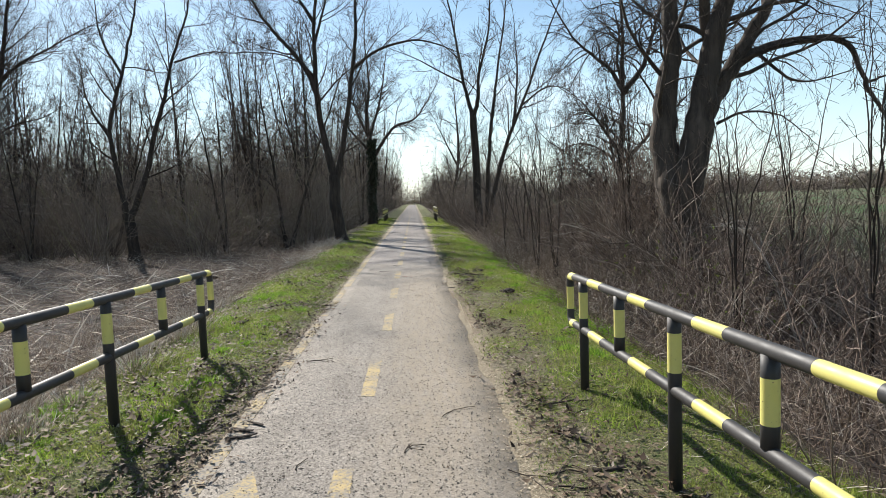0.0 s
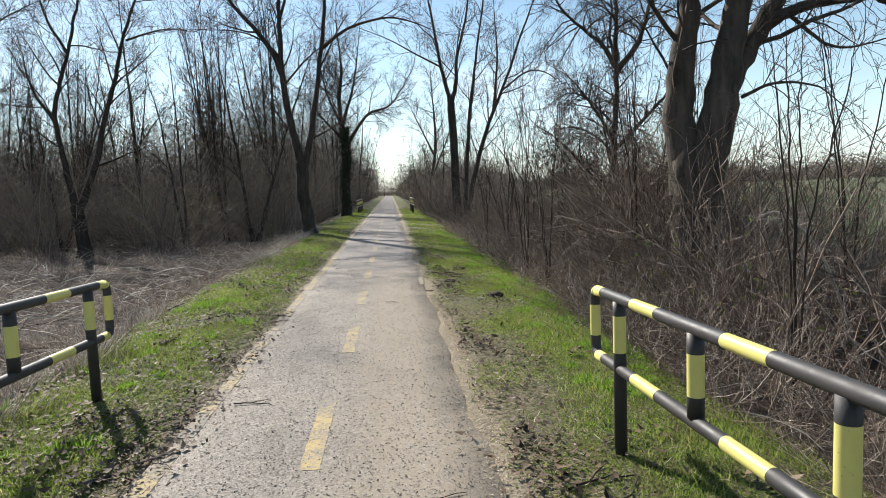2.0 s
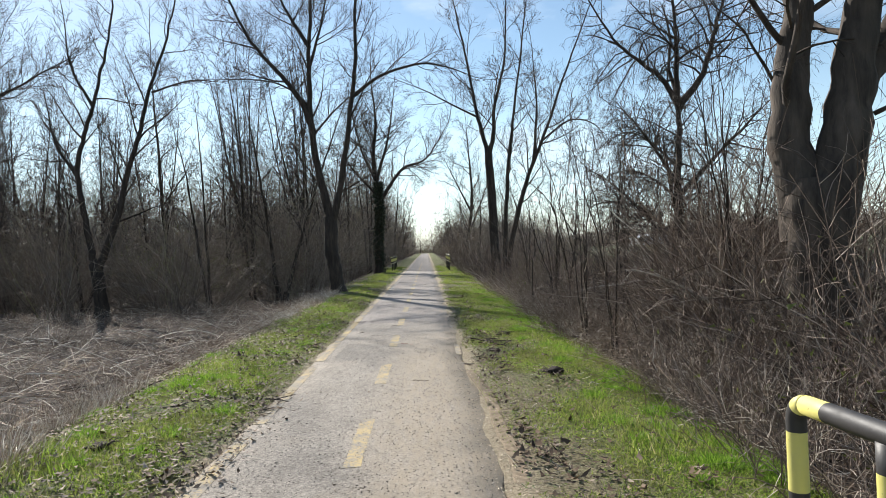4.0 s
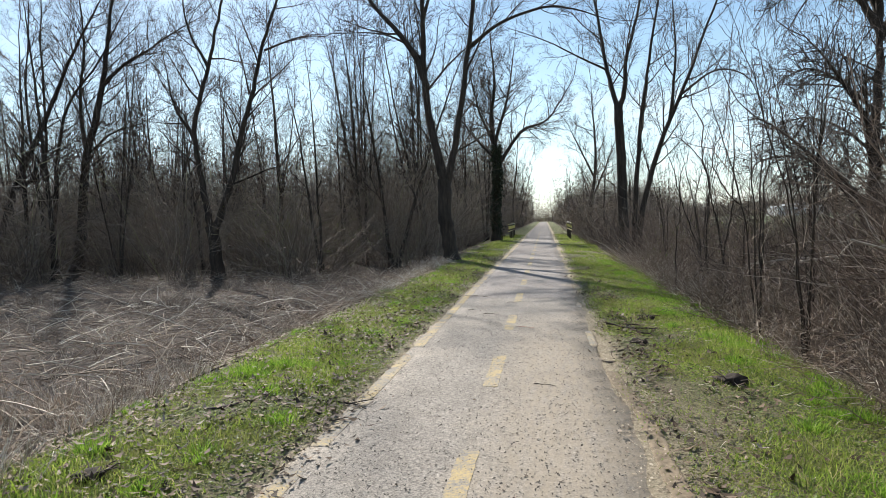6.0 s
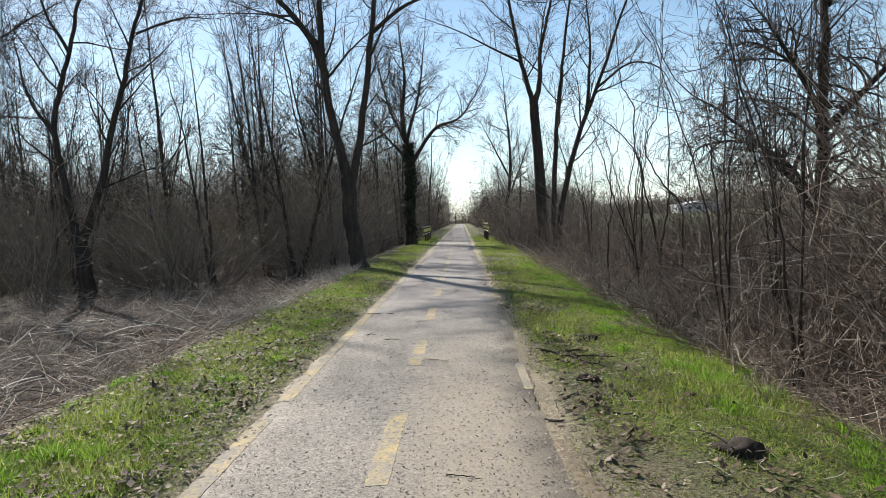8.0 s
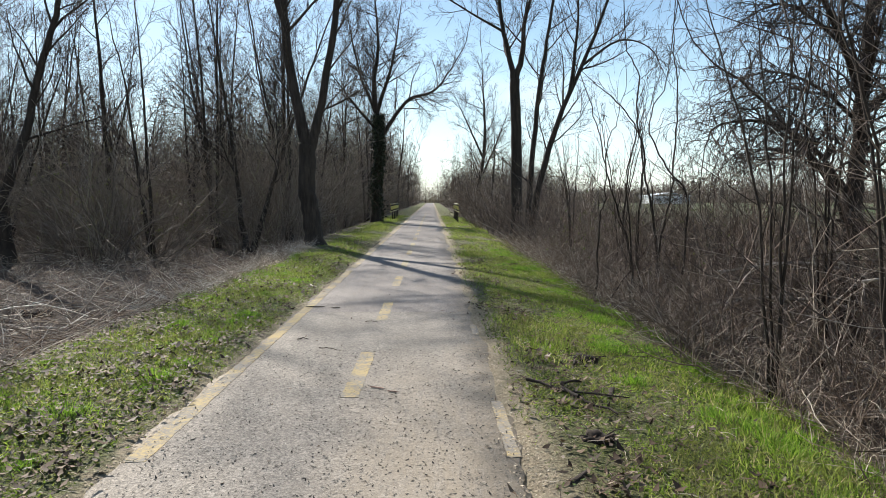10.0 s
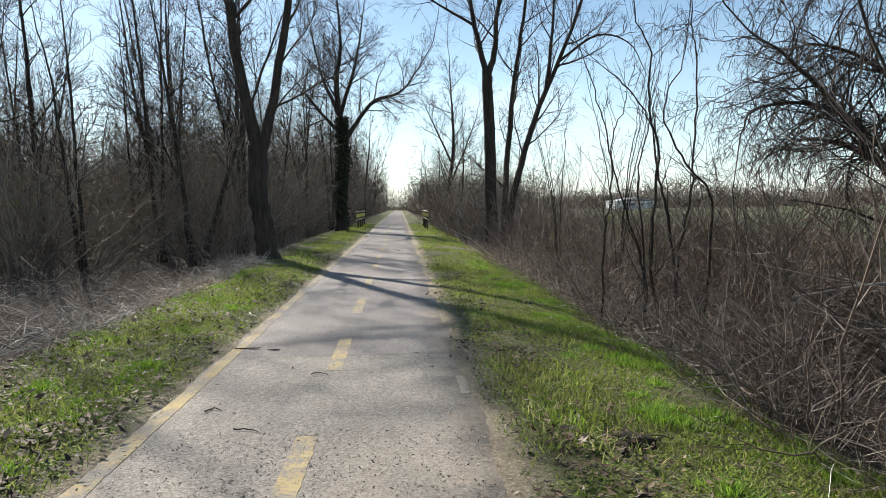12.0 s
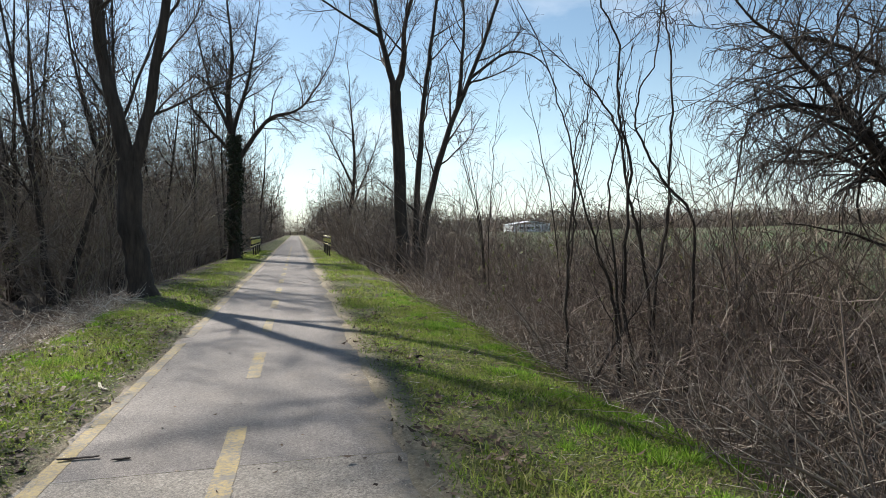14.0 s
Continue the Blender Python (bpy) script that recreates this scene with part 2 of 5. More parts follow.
def mat_ground():
    m, n, l, b = material("earth_and_turf", 0.95)
    tc = n.new("ShaderNodeTexCoord")
    xyz = n.new("ShaderNodeSeparateXYZ")
    l.new(tc.outputs["Object"], xyz.inputs[0])
    big = noise_node(n, l, 0.8, 5, 0.6)
    mid = noise_node(n, l, 4.5, 6, 0.65)
    fine = noise_node(n, l, 45.0, 5, 0.7)
    wob = calc(n, l, "MULTIPLY", calc(n, l, "SUBTRACT", big, 0.5), 1.6)
    xs = calc(n, l, "ADD", xyz.outputs["X"], wob)
    xf = calc(n, l, "ADD", xyz.outputs["X"], calc(n, l, "MULTIPLY", calc(n, l, "SUBTRACT", mid, 0.5), 0.35))
    litter = ramp_node(n, l, fine, [(0.36, (0.022, 0.016, 0.013)), (0.5, (0.075, 0.054, 0.043)), (0.66, (0.19, 0.145, 0.115))])
    litter = blend(n, l, ramp_node(n, l, mid, [(0.4, grey(0)), (0.65, grey(0.55))]), litter, (0.1, 0.076, 0.06))
    turf = ramp_node(n, l, fine, [(0.36, (0.03, 0.042, 0.01)), (0.5, (0.1, 0.13, 0.03)), (0.64, (0.2, 0.23, 0.06))])
    bare = ramp_node(n, l, fine, [(0.38, (0.07, 0.052, 0.034)), (0.5, (0.19, 0.148, 0.098)), (0.64, (0.34, 0.275, 0.19))])
    turf = blend(n, l, ramp_node(n, l, mid, [(0.44, grey(0.1)), (0.64, grey(0.75))]), turf, bare)
    crop = ramp_node(n, l, fine, [(0.3, (0.03, 0.06, 0.014)), (0.7, (0.06, 0.105, 0.026))])
    crop = blend(n, l, ramp_node(n, l, noise_node(n, l, 0.05, 4), [(0.42, grey(0)), (0.58, grey(0.8))]), crop, (0.12, 0.095, 0.06))
    sand = ramp_node(n, l, fine, [(0.3, (0.3, 0.24, 0.165)), (0.7, (0.56, 0.47, 0.345))])
    col = blend(n, l, band(n, l, xs, -2.95, 3.05, 0.35), litter, turf)
    col = blend(n, l, band(n, l, xs, 9.5, 900.0, 1.2), col, crop)
    dry = calc(n, l, "MULTIPLY", band(n, l, xf, 1.15, 1.75, 0.3), band(n, l, xyz.outputs["Y"], -20.0, 11.5, 1.5))
    col = blend(n, l, calc(n, l, "MULTIPLY", dry, 0.8), col, ramp_node(n, l, fine, [(0.36, (0.11, 0.088, 0.055)), (0.5, (0.25, 0.205, 0.135)), (0.66, (0.4, 0.34, 0.235))]))
    strip = calc(n, l, "ADD", band(n, l, xf, 0.9, 1.27, 0.1), band(n, l, xf, -1.2, -0.9, 0.08))
    col = blend(n, l, calc(n, l, "MULTIPLY", strip, 0.85, True), col, sand)
    l.new(col, b.inputs["Base Color"])
    bump(n, l, b, fine, 1.0, 0.06)
    return m


GROUND = mat_ground()


def mat_plain(name, col, rough=0.7, spread=0.25, scale=3.0):
    m, n, l, b = material(name, rough)
    f = noise_node(n, l, scale, 5)
    l.new(ramp_node(n, l, f, [(0.3, tuple(c * (1 - spread) for c in col)), (0.7, tuple(c * (1 + spread) for c in col))]), b.inputs["Base Color"])
    return m


METAL_WHITE = mat_plain("white_sheet_metal", (0.72, 0.73, 0.74), 0.5, 0.06, 0.2)
METAL_GREY = mat_plain("grey_roof_sheet", (0.42, 0.43, 0.45), 0.5, 0.1, 0.2)
DARK_GLASS = mat_plain("dark_window", (0.05, 0.055, 0.06), 0.2, 0.1, 0.2)
EARTH = mat_plain("turned_earth", (0.035, 0.026, 0.02), 0.95, 0.6, 40.0)

# ---------------------------------------------------------------- mesh helpers


def mesh_from(name, verts, faces, mats, smooth=False, index=None):
    """verts (n,3) and faces (m,k) arrays, all faces with k corners."""
    me = bpy.data.meshes.new(name)
    verts, faces = np.asarray(verts, np.float32), np.asarray(faces, np.int32)
    k = faces.shape[1]
    me.vertices.add(len(verts))
    me.vertices.foreach_set("co", verts.ravel())
    me.loops.add(faces.size)
    me.loops.foreach_set("vertex_index", faces.ravel())
    me.polygons.add(len(faces))
    me.polygons.foreach_set("loop_start", np.arange(0, faces.size, k, dtype=np.int32))
    if smooth:
        me.polygons.foreach_set("use_smooth", np.ones(len(faces), dtype=bool))
    if index is not None:
        me.polygons.foreach_set("material_index", np.asarray(index, np.int32))
    for mt in mats:
        me.materials.append(mt)
    me.update(calc_edges=True)
    return me


def part(name, data, mat, parent, label=""):
    """Links a mesh or a bmesh as one mesh object under a thing or a part."""
    if isinstance(data, bmesh.types.BMesh):
        me = bpy.data.meshes.new(name)
        data.to_mesh(me)
        data.free()
        data = me
    if mat is not None and not data.materials:
        data.materials.append(mat)
    ob = new(name, data)
    ob.parent = parent
    return tagged(ob, label)


def thing(name, at, label, category, group=""):
    ob = new(name)
    ob.empty_display_size = 0.2
    ob.location = at
    return tagged(ob, label, category, group)


def smooth_line(pts, per=5):
    """A rounded line through control points."""
    p = [Vector(q) for q in pts]
    if len(p) < 3:
        return p
    p = [p[0] * 2 - p[1]] + p + [p[-1] * 2 - p[-2]]
    res = []
    for i in range(1, len(p) - 2):
        for k in range(per):
            t = k / per
            a, b, c, d = p[i - 1], p[i], p[i + 1], p[i + 2]
            res.append(0.5 * (2 * b + (c - a) * t + (2 * a - 5 * b + 4 * c - d) * t * t + (3 * b - a - 3 * c + d) * t ** 3))
    res.append(p[-2])
    return res


class Tubes:
    """Collects tapering tubes and turns them into one mesh."""

    def __init__(self):
        self.groups = {}

    def add(self, pts, rad, sides):
        g = self.groups.setdefault((len(pts), sides), ([], []))
        g[0].append([tuple(p) for p in pts])
        g[1].append(rad)

    def arrays(self):
        vs, fs, base = [], [], 0
        for (n, s), (pl, rl) in self.groups.items():
            p, r = np.array(pl, float), np.array(rl, float)
            tan = np.gradient(p, axis=1)
            tan /= np.linalg.norm(tan, axis=2, keepdims=True) + 1e-9
            whole = p[:, -1] - p[:, 0]
            ref = np.zeros_like(whole)
            ref[np.arange(len(p)), np.argmin(np.abs(whole), axis=1)] = 1.0
            if s == 1:
                ref = np.random.default_rng(len(p)).normal(size=whole.shape)
            u = np.cross(tan, ref[:, None, :])
            u /= np.linalg.norm(u, axis=2, keepdims=True) + 1e-9
            w = np.cross(tan, u)
            if s == 1:
                e = u * r[:, :, None]
                vs.append(np.stack([p - e, p + e], axis=2).reshape(-1, 3))
                i = np.arange(n - 1) * 2
                q = np.stack([i, i + 1, i + 3, i + 2], axis=-1)
                fs.append((q[None] + (np.arange(len(p)) * n * 2)[:, None, None]).reshape(-1, 4) + base)
                base += len(p) * n * 2
                continue
            a = np.arange(s) * 2 * np.pi / s
            ring = p[:, :, None, :] + r[:, :, None, None] * (np.cos(a)[:, None] * u[:, :, None, :] + np.sin(a)[:, None] * w[:, :, None, :])
            vs.append(ring.reshape(-1, 3))
            i = np.arange(n - 1)[:, None] * s
            j = np.arange(s)[None, :]
            q = np.stack([i + j, i + (j + 1) % s, i + s + (j + 1) % s, i + s + j], axis=-1).reshape(-1, 4)
            fs.append((q[None] + (np.arange(len(p)) * n * s)[:, None, None]).reshape(-1, 4) + base)
            base += len(p) * n * s
        if not vs:
            return np.zeros((0, 3)), np.zeros((0, 4), int)
        return np.concatenate(vs), np.concatenate(fs)

    def mesh(self, name, mat):
        v, f = self.arrays()
        return mesh_from(name, v, f, [mat], True)


def merged(arrays, placements):
    """Many placed copies of (verts, faces) arrays as one pair of arrays. placements: (which, x, y, z, turn, scale, stretch)."""
    vs, fs, base = [], [], 0
    for which, x, y, z, turn, s, zs in placements:
        v, f = arrays[which]
        c, sn = math.cos(turn) * s, math.sin(turn) * s
        vs.append(np.stack([v[:, 0] * c - v[:, 1] * sn + x, v[:, 0] * sn + v[:, 1] * c + y, v[:, 2] * s * zs + z], axis=1))
        fs.append(f + base)
        base += len(v)
    return np.concatenate(vs), np.concatenate(fs)


def slivers(rng, pos, direc, length, width):
    """Thin pointed triangles: arrays of positions, unit directions, lengths and widths."""
    side = np.cross(direc, rng.normal(size=direc.shape))
    side /= np.linalg.norm(side, axis=1, keepdims=True) + 1e-9
    a = pos - side * (width / 2)[:, None]
    b = pos + side * (width / 2)[:, None]
    c = pos + direc * length[:, None]
    return np.stack([a, b, c], axis=1).reshape(-1, 3), np.arange(len(pos) * 3).reshape(-1, 3)


# ---------------------------------------------------------------- ground

PATH_L, PATH_R = -1.13, 1.08


def smoothstep(a, b, v):
    t = np.clip((v - a) / (b - a), 0, 1)
    return t * t * (3 - 2 * t)


def wave(x, y):
    return (np.sin(x * 1.7 + y * 0.6) + np.sin(y * 1.3 - x * 0.8 + 1.0) + np.sin(x * 3.1 + y * 2.3 + 2.0) * 0.5) / 2.5


def ground_z(x, y):
    x, y = np.asarray(x, float), np.asarray(y, float)
    shoulder = 0.5 * smoothstep(24, 29, y)
    left = 0.05 * smoothstep(-1.2, -1.9, x) - 0.58 * smoothstep(-2.5 - shoulder, -4.8 - shoulder, x)
    right = -0.04 * smoothstep(1.2, 2.2, x) - 0.36 * smoothstep(2.3, 4.3, x) - 0.62 * smoothstep(4.3, 9.0, x)
    off = smoothstep(1.15, 1.8, np.abs(x))
    wob = 0.035 * np.sin(y * 2.3 + x) + 0.02 * np.sin(y * 6.1)
    edge = np.where(x < 0, smoothstep(1.05, 1.17, -x + wob), smoothstep(0.97, 1.1, x + wob))
    bumps = wave(x, y) * 0.022 * off + wave(x * 0.35 + 4, y * 0.35) * 0.07 * smoothstep(4.0, 7.0, np.abs(x))
    return np.where(x < 0, left, right) + bumps - 0.035 * (1 - edge) + 0.01 * (edge - off)


def spaced(stops):
    vals = []
    for a, b, step in stops:
        vals += list(np.arange(a, b, step))
    return np.array(vals + [stops[-1][1]])


gx = spaced([(-900, -200, 100), (-200, -60, 14), (-60, -14, 2.3), (-14, -5, 0.5), (-5, -1.6, 0.17), (-1.6, -1.0, 0.06), (-1.0, 1.0, 0.5),
             (1.0, 1.6, 0.06), (1.6, 5, 0.17), (5, 14, 0.5), (14, 60, 2.3), (60, 200, 14), (200, 900, 100)])
gy = spaced([(-200, -40, 20), (-40, -4, 2.0), (-4, 34, 0.22), (34, 70, 0.8), (70, 160, 3.0), (160, 400, 20), (400, 1600, 100)])
X, Y = np.meshgrid(gx, gy, indexing="ij")
V = np.stack([X, Y, ground_z(X, Y)], axis=-1).reshape(-1, 3)
nx, ny = len(gx), len(gy)
I, J = np.meshgrid(np.arange(nx - 1), np.arange(ny - 1), indexing="ij")
F = np.stack([I * ny + J, (I + 1) * ny + J, (I + 1) * ny + J + 1, I * ny + J + 1], axis=-1).reshape(-1, 4)
ground = new("ground", mesh_from("ground", V, F, [GROUND], True))
tagged(ground, "grassy verges, brown leaf litter and a flat green field", "ground", kind="structure")


def path_slab(name, y0, y1, mat, label, slant):
    """A paved strip with ragged edges, about 6 cm thick; slant: how far its cross joints lean over the width."""
    rng = np.random.default_rng(int(y0 * 10) + 500)
    ys = np.arange(y0, y1, 0.12)
    ys = np.append(ys, y1)
    rag = lambda k: 0.03 * np.sin(ys * 1.3 + k) + 0.022 * np.sin(ys * 4.7 + 2 * k) + rng.normal(0, 0.016, len(ys))
    el, er = PATH_L + rag(0.3), PATH_R + rag(1.9)
    cols = [el - 0.012, el] + [el + (er - el) * k / 6 for k in range(1, 6)] + [er, er + 0.012]
    zs = [-0.06, 0.0] + [0.006] * 5 + [0.0, -0.06]
    first, last = slant
    lean = lambda x: np.where(ys == ys[0], x * first, 0) + np.where(ys == ys[-1], x * last, 0)
    v = np.stack([np.stack([c, ys + lean(c), z + 0 * ys], axis=1) for c, z in zip(cols, zs)])
    m, k = len(cols), len(ys)
    a, b = np.meshgrid(np.arange(m - 1), np.arange(k - 1), indexing="ij")
    f = np.stack([a * k + b, (a + 1) * k + b, (a + 1) * k + b + 1, a * k + b + 1], axis=-1).reshape(-1, 4)
    ob = new(name, mesh_from(name, v.reshape(-1, 3), f, [mat], False))
    return tagged(ob, label, "path", kind="structure")


path_near = path_slab("path", -14.0, 17.24, ASPHALT_NEAR, "coarse grey asphalt path dusted with sand and grit", (0, 0))
path_far = path_slab("path", 17.246, 222.0, ASPHALT_FAR, "smoother grey asphalt path with pale worn edges", (0, 0))


def marking(name, outline, label, z=0.0085, mat=None):
    """A thin coat of paint with a slightly uneven edge."""
    rng = np.random.default_rng(len(outline) + int(abs(outline[0][1]) * 100))
    bm = bmesh.new()
    ring = []
    for i, p in enumerate(outline):
        q = outline[(i + 1) % len(outline)]
        steps = max(1, int(math.dist(p, q) / 0.07))
        for k in range(steps):
            t = k / steps
            ring.append((p[0] + (q[0] - p[0]) * t + rng.normal(0, 0.0028), p[1] + (q[1] - p[1]) * t + rng.normal(0, 0.004)))
    top = [bm.verts.new((x, y, z)) for x, y in ring]
    low = [bm.verts.new((x, y, z - 0.004)) for x, y in ring]
    bm.faces.new(top)
    for i in range(len(ring)):
        j = (i + 1) % len(ring)
        bm.faces.new((low[i], low[j], top[j], top[i]))
    me = bpy.data.meshes.new(name)
    bm.to_mesh(me)
    bm.free()
    me.materials.append(mat or MARKING)
    return tagged(new(name, me), label, "road marking", kind="structure")


DASH_TOPS = [12.08 + 3 * k for k in range(-5, 22)]
for y in DASH_TOPS:
    cx = -0.11 if y < 4 else (-0.07 if y < 7 else -0.02)
    w = 0.065
    marking("lane_dash", [(cx - w, y - 1.38), (cx + w, y - 1.38), (cx + w, y), (cx - w, y)], "worn yellow painted centre dash on asphalt")


def edge_line(name, x0, x1, y0, y1, gaps, label, mat=None):
    k = y0
    rng = random.Random(int(x0 * 100) + 7)
    while k < y1:
        long = rng.uniform(0.25, 1.1) if gaps == 1.0 else rng.uniform(1.2, 4.5)
        a, b = k, min(y1, k + long)
        j = rng.uniform(-0.012, 0.012)
        marking(name, [(x0 + j, a), (x1 + j, a), (x1 + j, b), (x0 + j, b)], label, 0.0052, mat)
        k = b + (rng.uniform(0.1, 0.8) * (3 if gaps == 1.0 else 1) if rng.random() < gaps else 0.004)


edge_line("edge_line", -1.11, -0.985, -12, 14, 0.45, "faded yellow edge line half buried under litter", MARKING_WORN)
edge_line("edge_line", -1.10, -0.985, 14, 62, 0.2, "faded yellow edge line beside the grass")
edge_line("edge_line", 0.985, 1.06, 12.6, 16.6, 1.0, "faded yellow edge line crumbling into sand", MARKING_WORN)
edge_line("edge_line", 0.985, 1.05, 27, 62, 1.0, "faded yellow edge line crumbling into sand", MARKING_WORN)
marking("arrow_marking", [(-0.80, 1.6), (-0.68, 1.6), (-0.68, 2.6), (-0.55, 2.6), (-0.72, 3.12), (-0.90, 2.6), (-0.80, 2.6)], "worn yellow painted arrow on asphalt")

# ---------------------------------------------------------------- striped pipe railings


def pipe(pts, radius, sides=14, yellow=()):
    """A capped pipe through pts; rings whose distance along it falls in a span of yellow get the second material."""
    pts = [Vector(p) for p in pts]
    cuts = sorted({round(e, 4) for span in yellow for e in span})
    line, dist, acc = [pts[0]], [0.0], 0.0
    for a, b in zip(pts, pts[1:]):
        seg = (b - a).length
        for c in cuts:
            if acc + 1e-3 < c < acc + seg - 1e-3:
                line.append(a.lerp(b, (c - acc) / seg))
                dist.append(c)
        acc += seg
        line.append(b)
        dist.append(acc)
    verts, faces, idx = [], [], []
    for i, p in enumerate(line):
        t = (line[min(i + 1, len(line) - 1)] - line[max(i - 1, 0)]).normalized()
        u = t.cross(Vector((1, 0, 0)) if abs(t.x) < 0.9 else Vector((0, 1, 0))).normalized()
        w = t.cross(u)
        for k in range(sides):
            a = 2 * math.pi * k / sides
            verts.append(p + radius * (math.cos(a) * u + math.sin(a) * w))
    for i in range(len(line) - 1):
        mid = (dist[i] + dist[i + 1]) / 2
        hit = any(a <= mid <= b for a, b in yellow)
        for k in range(sides):
            j = (k + 1) % sides
            faces.append((i * sides + k, i * sides + j, (i + 1) * sides + j, (i + 1) * sides + k))
            idx.append(int(hit))
    for i, flip in ((0, True), (len(line) - 1, False)):
        verts.append(line[i])
        c = len(verts) - 1
        for k in range(sides):
            j = (k + 1) % sides
            a, b = i * sides + k, i * sides + j
            faces.append((a, b, c, c) if not flip else (b, a, c, c))
            idx.append(idx[0] if i == 0 else idx[-1])
    me = bpy.data.meshes.new("pipe")
    me.from_pydata(verts, [], [f if f[2] != f[3] else f[:3] for f in faces])
    me.materials.append(PAINT_BLACK)
    me.materials.append(PAINT_YELLOW)
    me.polygons.foreach_set("material_index", idx)
    me.polygons.foreach_set("use_smooth", [True] * len(idx))
    me.update()
    return me


def railing(x, y_end, y_start, first_post, spacing, z_end, slope, stripe0, label, gap=0.46):
    """A railing along the path: it ends in a bend at y_end and runs back towards y_start."""
    top = lambda y: z_end + slope * (y_end - y)
    root = thing("pipe_railing", (x, y_end, float(ground_z(x, y_end))), label, "railing", "striped railings beside the path")
    inv = Matrix.Translation(root.location).inverted()

    def add(name, me):
        me.transform(inv)
        part(name, me, None, root)
    r = 0.036
    turn = 0.07
    total = y_end - y_start
    spans = [(0, 0.2)]
    k = stripe0
    while k < total:
        spans.append((k - 0.18, k + 0.18))
        k += 1.09
    add("upper_rail", pipe([(x, y_end - turn, top(y_end)), (x, y_start, top(y_start))], r, 16, [(max(0, a - turn), b - turn) for a, b in spans if b > turn]))
    add("lower_rail", pipe([(x, y_end - turn, top(y_end) - gap), (x, y_start, top(y_start) - gap)], r, 16, [(max(0, a - turn), b - turn) for a, b in spans if b > turn]))
    bend = [(x, y_end - turn, top(y_end))]
    for s in range(1, 6):
        a = s / 5 * math.pi / 2
        bend.append((x, y_end - turn + turn * math.sin(a), top(y_end) - turn + turn * math.cos(a)))
    for s in range(0, 6):
        a = s / 5 * math.pi / 2
        bend.append((x, y_end - turn + turn * math.cos(a), top(y_end) - gap + turn - turn * math.sin(a)))
    add("end_bend", pipe(bend, r, 16, [(0, 0.05), (0.15, 0.37)]))
    y, post = first_post, True
    while y > y_start - 0.01:
        t = top(y)
        if post:
            g = float(ground_z(x, y)) - 0.06
            h = t - r - g
            add("post", pipe([(x, y, t - r * 0.6), (x, y, g)], 0.041, 16, [(0.09, 0.33)]))
        else:
            add("baluster", pipe([(x, y, t - r * 0.6), (x, y, t - gap + r * 0.6)], 0.041, 16, [(0.1, 0.31)]))
        y -= spacing / 2
        post = not post
    return root


railing(1.935, 5.23, -3.9, 4.73, 2.12, 0.97, 0.027, 0.94, "black and yellow striped steel pipe railing on the grass verge")
railing(-2.045, 6.72, -3.0, 6.35, 2.28, 1.0, 0.03, 0.9, "black and yellow striped steel pipe railing beside leaf litter")
railing(2.2, 57.5, 49.0, 57.1, 2.2, 1.08, 0.0, 0.8, "dark striped railing far along the path by the culvert")
railing(-1.95, 58.5, 49.5, 58.1, 2.2, 1.08, 0.0, 0.8, "dark striped railing far along the path under bare trees")

# ---------------------------------------------------------------- bare trees


class Habit:
    def __init__(self, kids, ratio, angle, wander, up, pts=(9, 6, 5, 3), sides=(8, 5, 3, 1), thin=0.5, tip=0.25, start=0.25, least=0.006):
        self.kids, self.ratio, self.angle, self.wander, self.up = kids, ratio, angle, wander, up
        self.pts, self.sides, self.thin, self.tip, self.start, self.least = pts, sides, thin, tip, start, least


def turned(d, angle, rng):
    side = d.cross(Vector((rng.gauss(0, 1), rng.gauss(0, 1), rng.gauss(0, 1))))
    if side.length < 1e-6:
        side = Vector((1, 0, 0))
    side.normalize()
    return (d * math.cos(angle) + side * math.sin(angle)).normalized()


def grow(tubes, p, d, length, r, level, rng, hb, stop):
    """One branch and all that grows out of it. tubes: a list of Tubes, one for a level or shared."""
    n = hb.pts[level]
    step = length / (n - 1)
    pts, dirs = [p.copy()], [d.copy()]
    for _ in range(n - 1):
        d = (d + Vector((rng.gauss(0, 1), rng.gauss(0, 1), rng.gauss(0, 1))) * hb.wander[level] + Vector((0, 0, hb.up[level]))).normalized()
        p = p + d * step
        pts.append(p.copy())
        dirs.append(d.copy())
    rad = [max(hb.least * 0.5, r * (1 - (1 - hb.tip) * k / (n - 1))) for k in range(n)]
    tubes[level].add(pts, rad, hb.sides[level])
    fit_kids = None if level == 0 else max(2, round(hb.kids[level] * min(1.0, length / (1.9, 1.9, 0.8)[level]))) if level < 3 else 0
    sprout(tubes, pts, rad, length, level, rng, hb, stop, hb.start, fit_kids)


def sprout(tubes, pts, rad, length, level, rng, hb, stop, start, count=None):
    if level + 1 > stop:
        return
    kids = hb.kids[level] if count is None else count
    n = len(pts)
    for k in range(kids):
        u = start + (1 - start) * (k + rng.random()) / kids
        f = u * (n - 1)
        i = min(int(f), n - 2)
        q = pts[i].lerp(pts[i + 1], f - i)
        tangent = (pts[i + 1] - pts[i]).normalized()
        rr = rad[i] + (rad[i + 1] - rad[i]) * (f - i)
        dd = turned(tangent, radians(hb.angle[level] * rng.uniform(0.7, 1.3)), rng)
        ln = length * hb.ratio[level] * rng.uniform(0.55, 1.15) * (1.15 - 0.6 * u)
        grow(tubes, q, dd, ln, max(hb.least * (0.6 if level == 2 else 1), min(rr * hb.thin, ln * (0.017 if level == 0 else 0.013))), level + 1, rng, hb, stop)


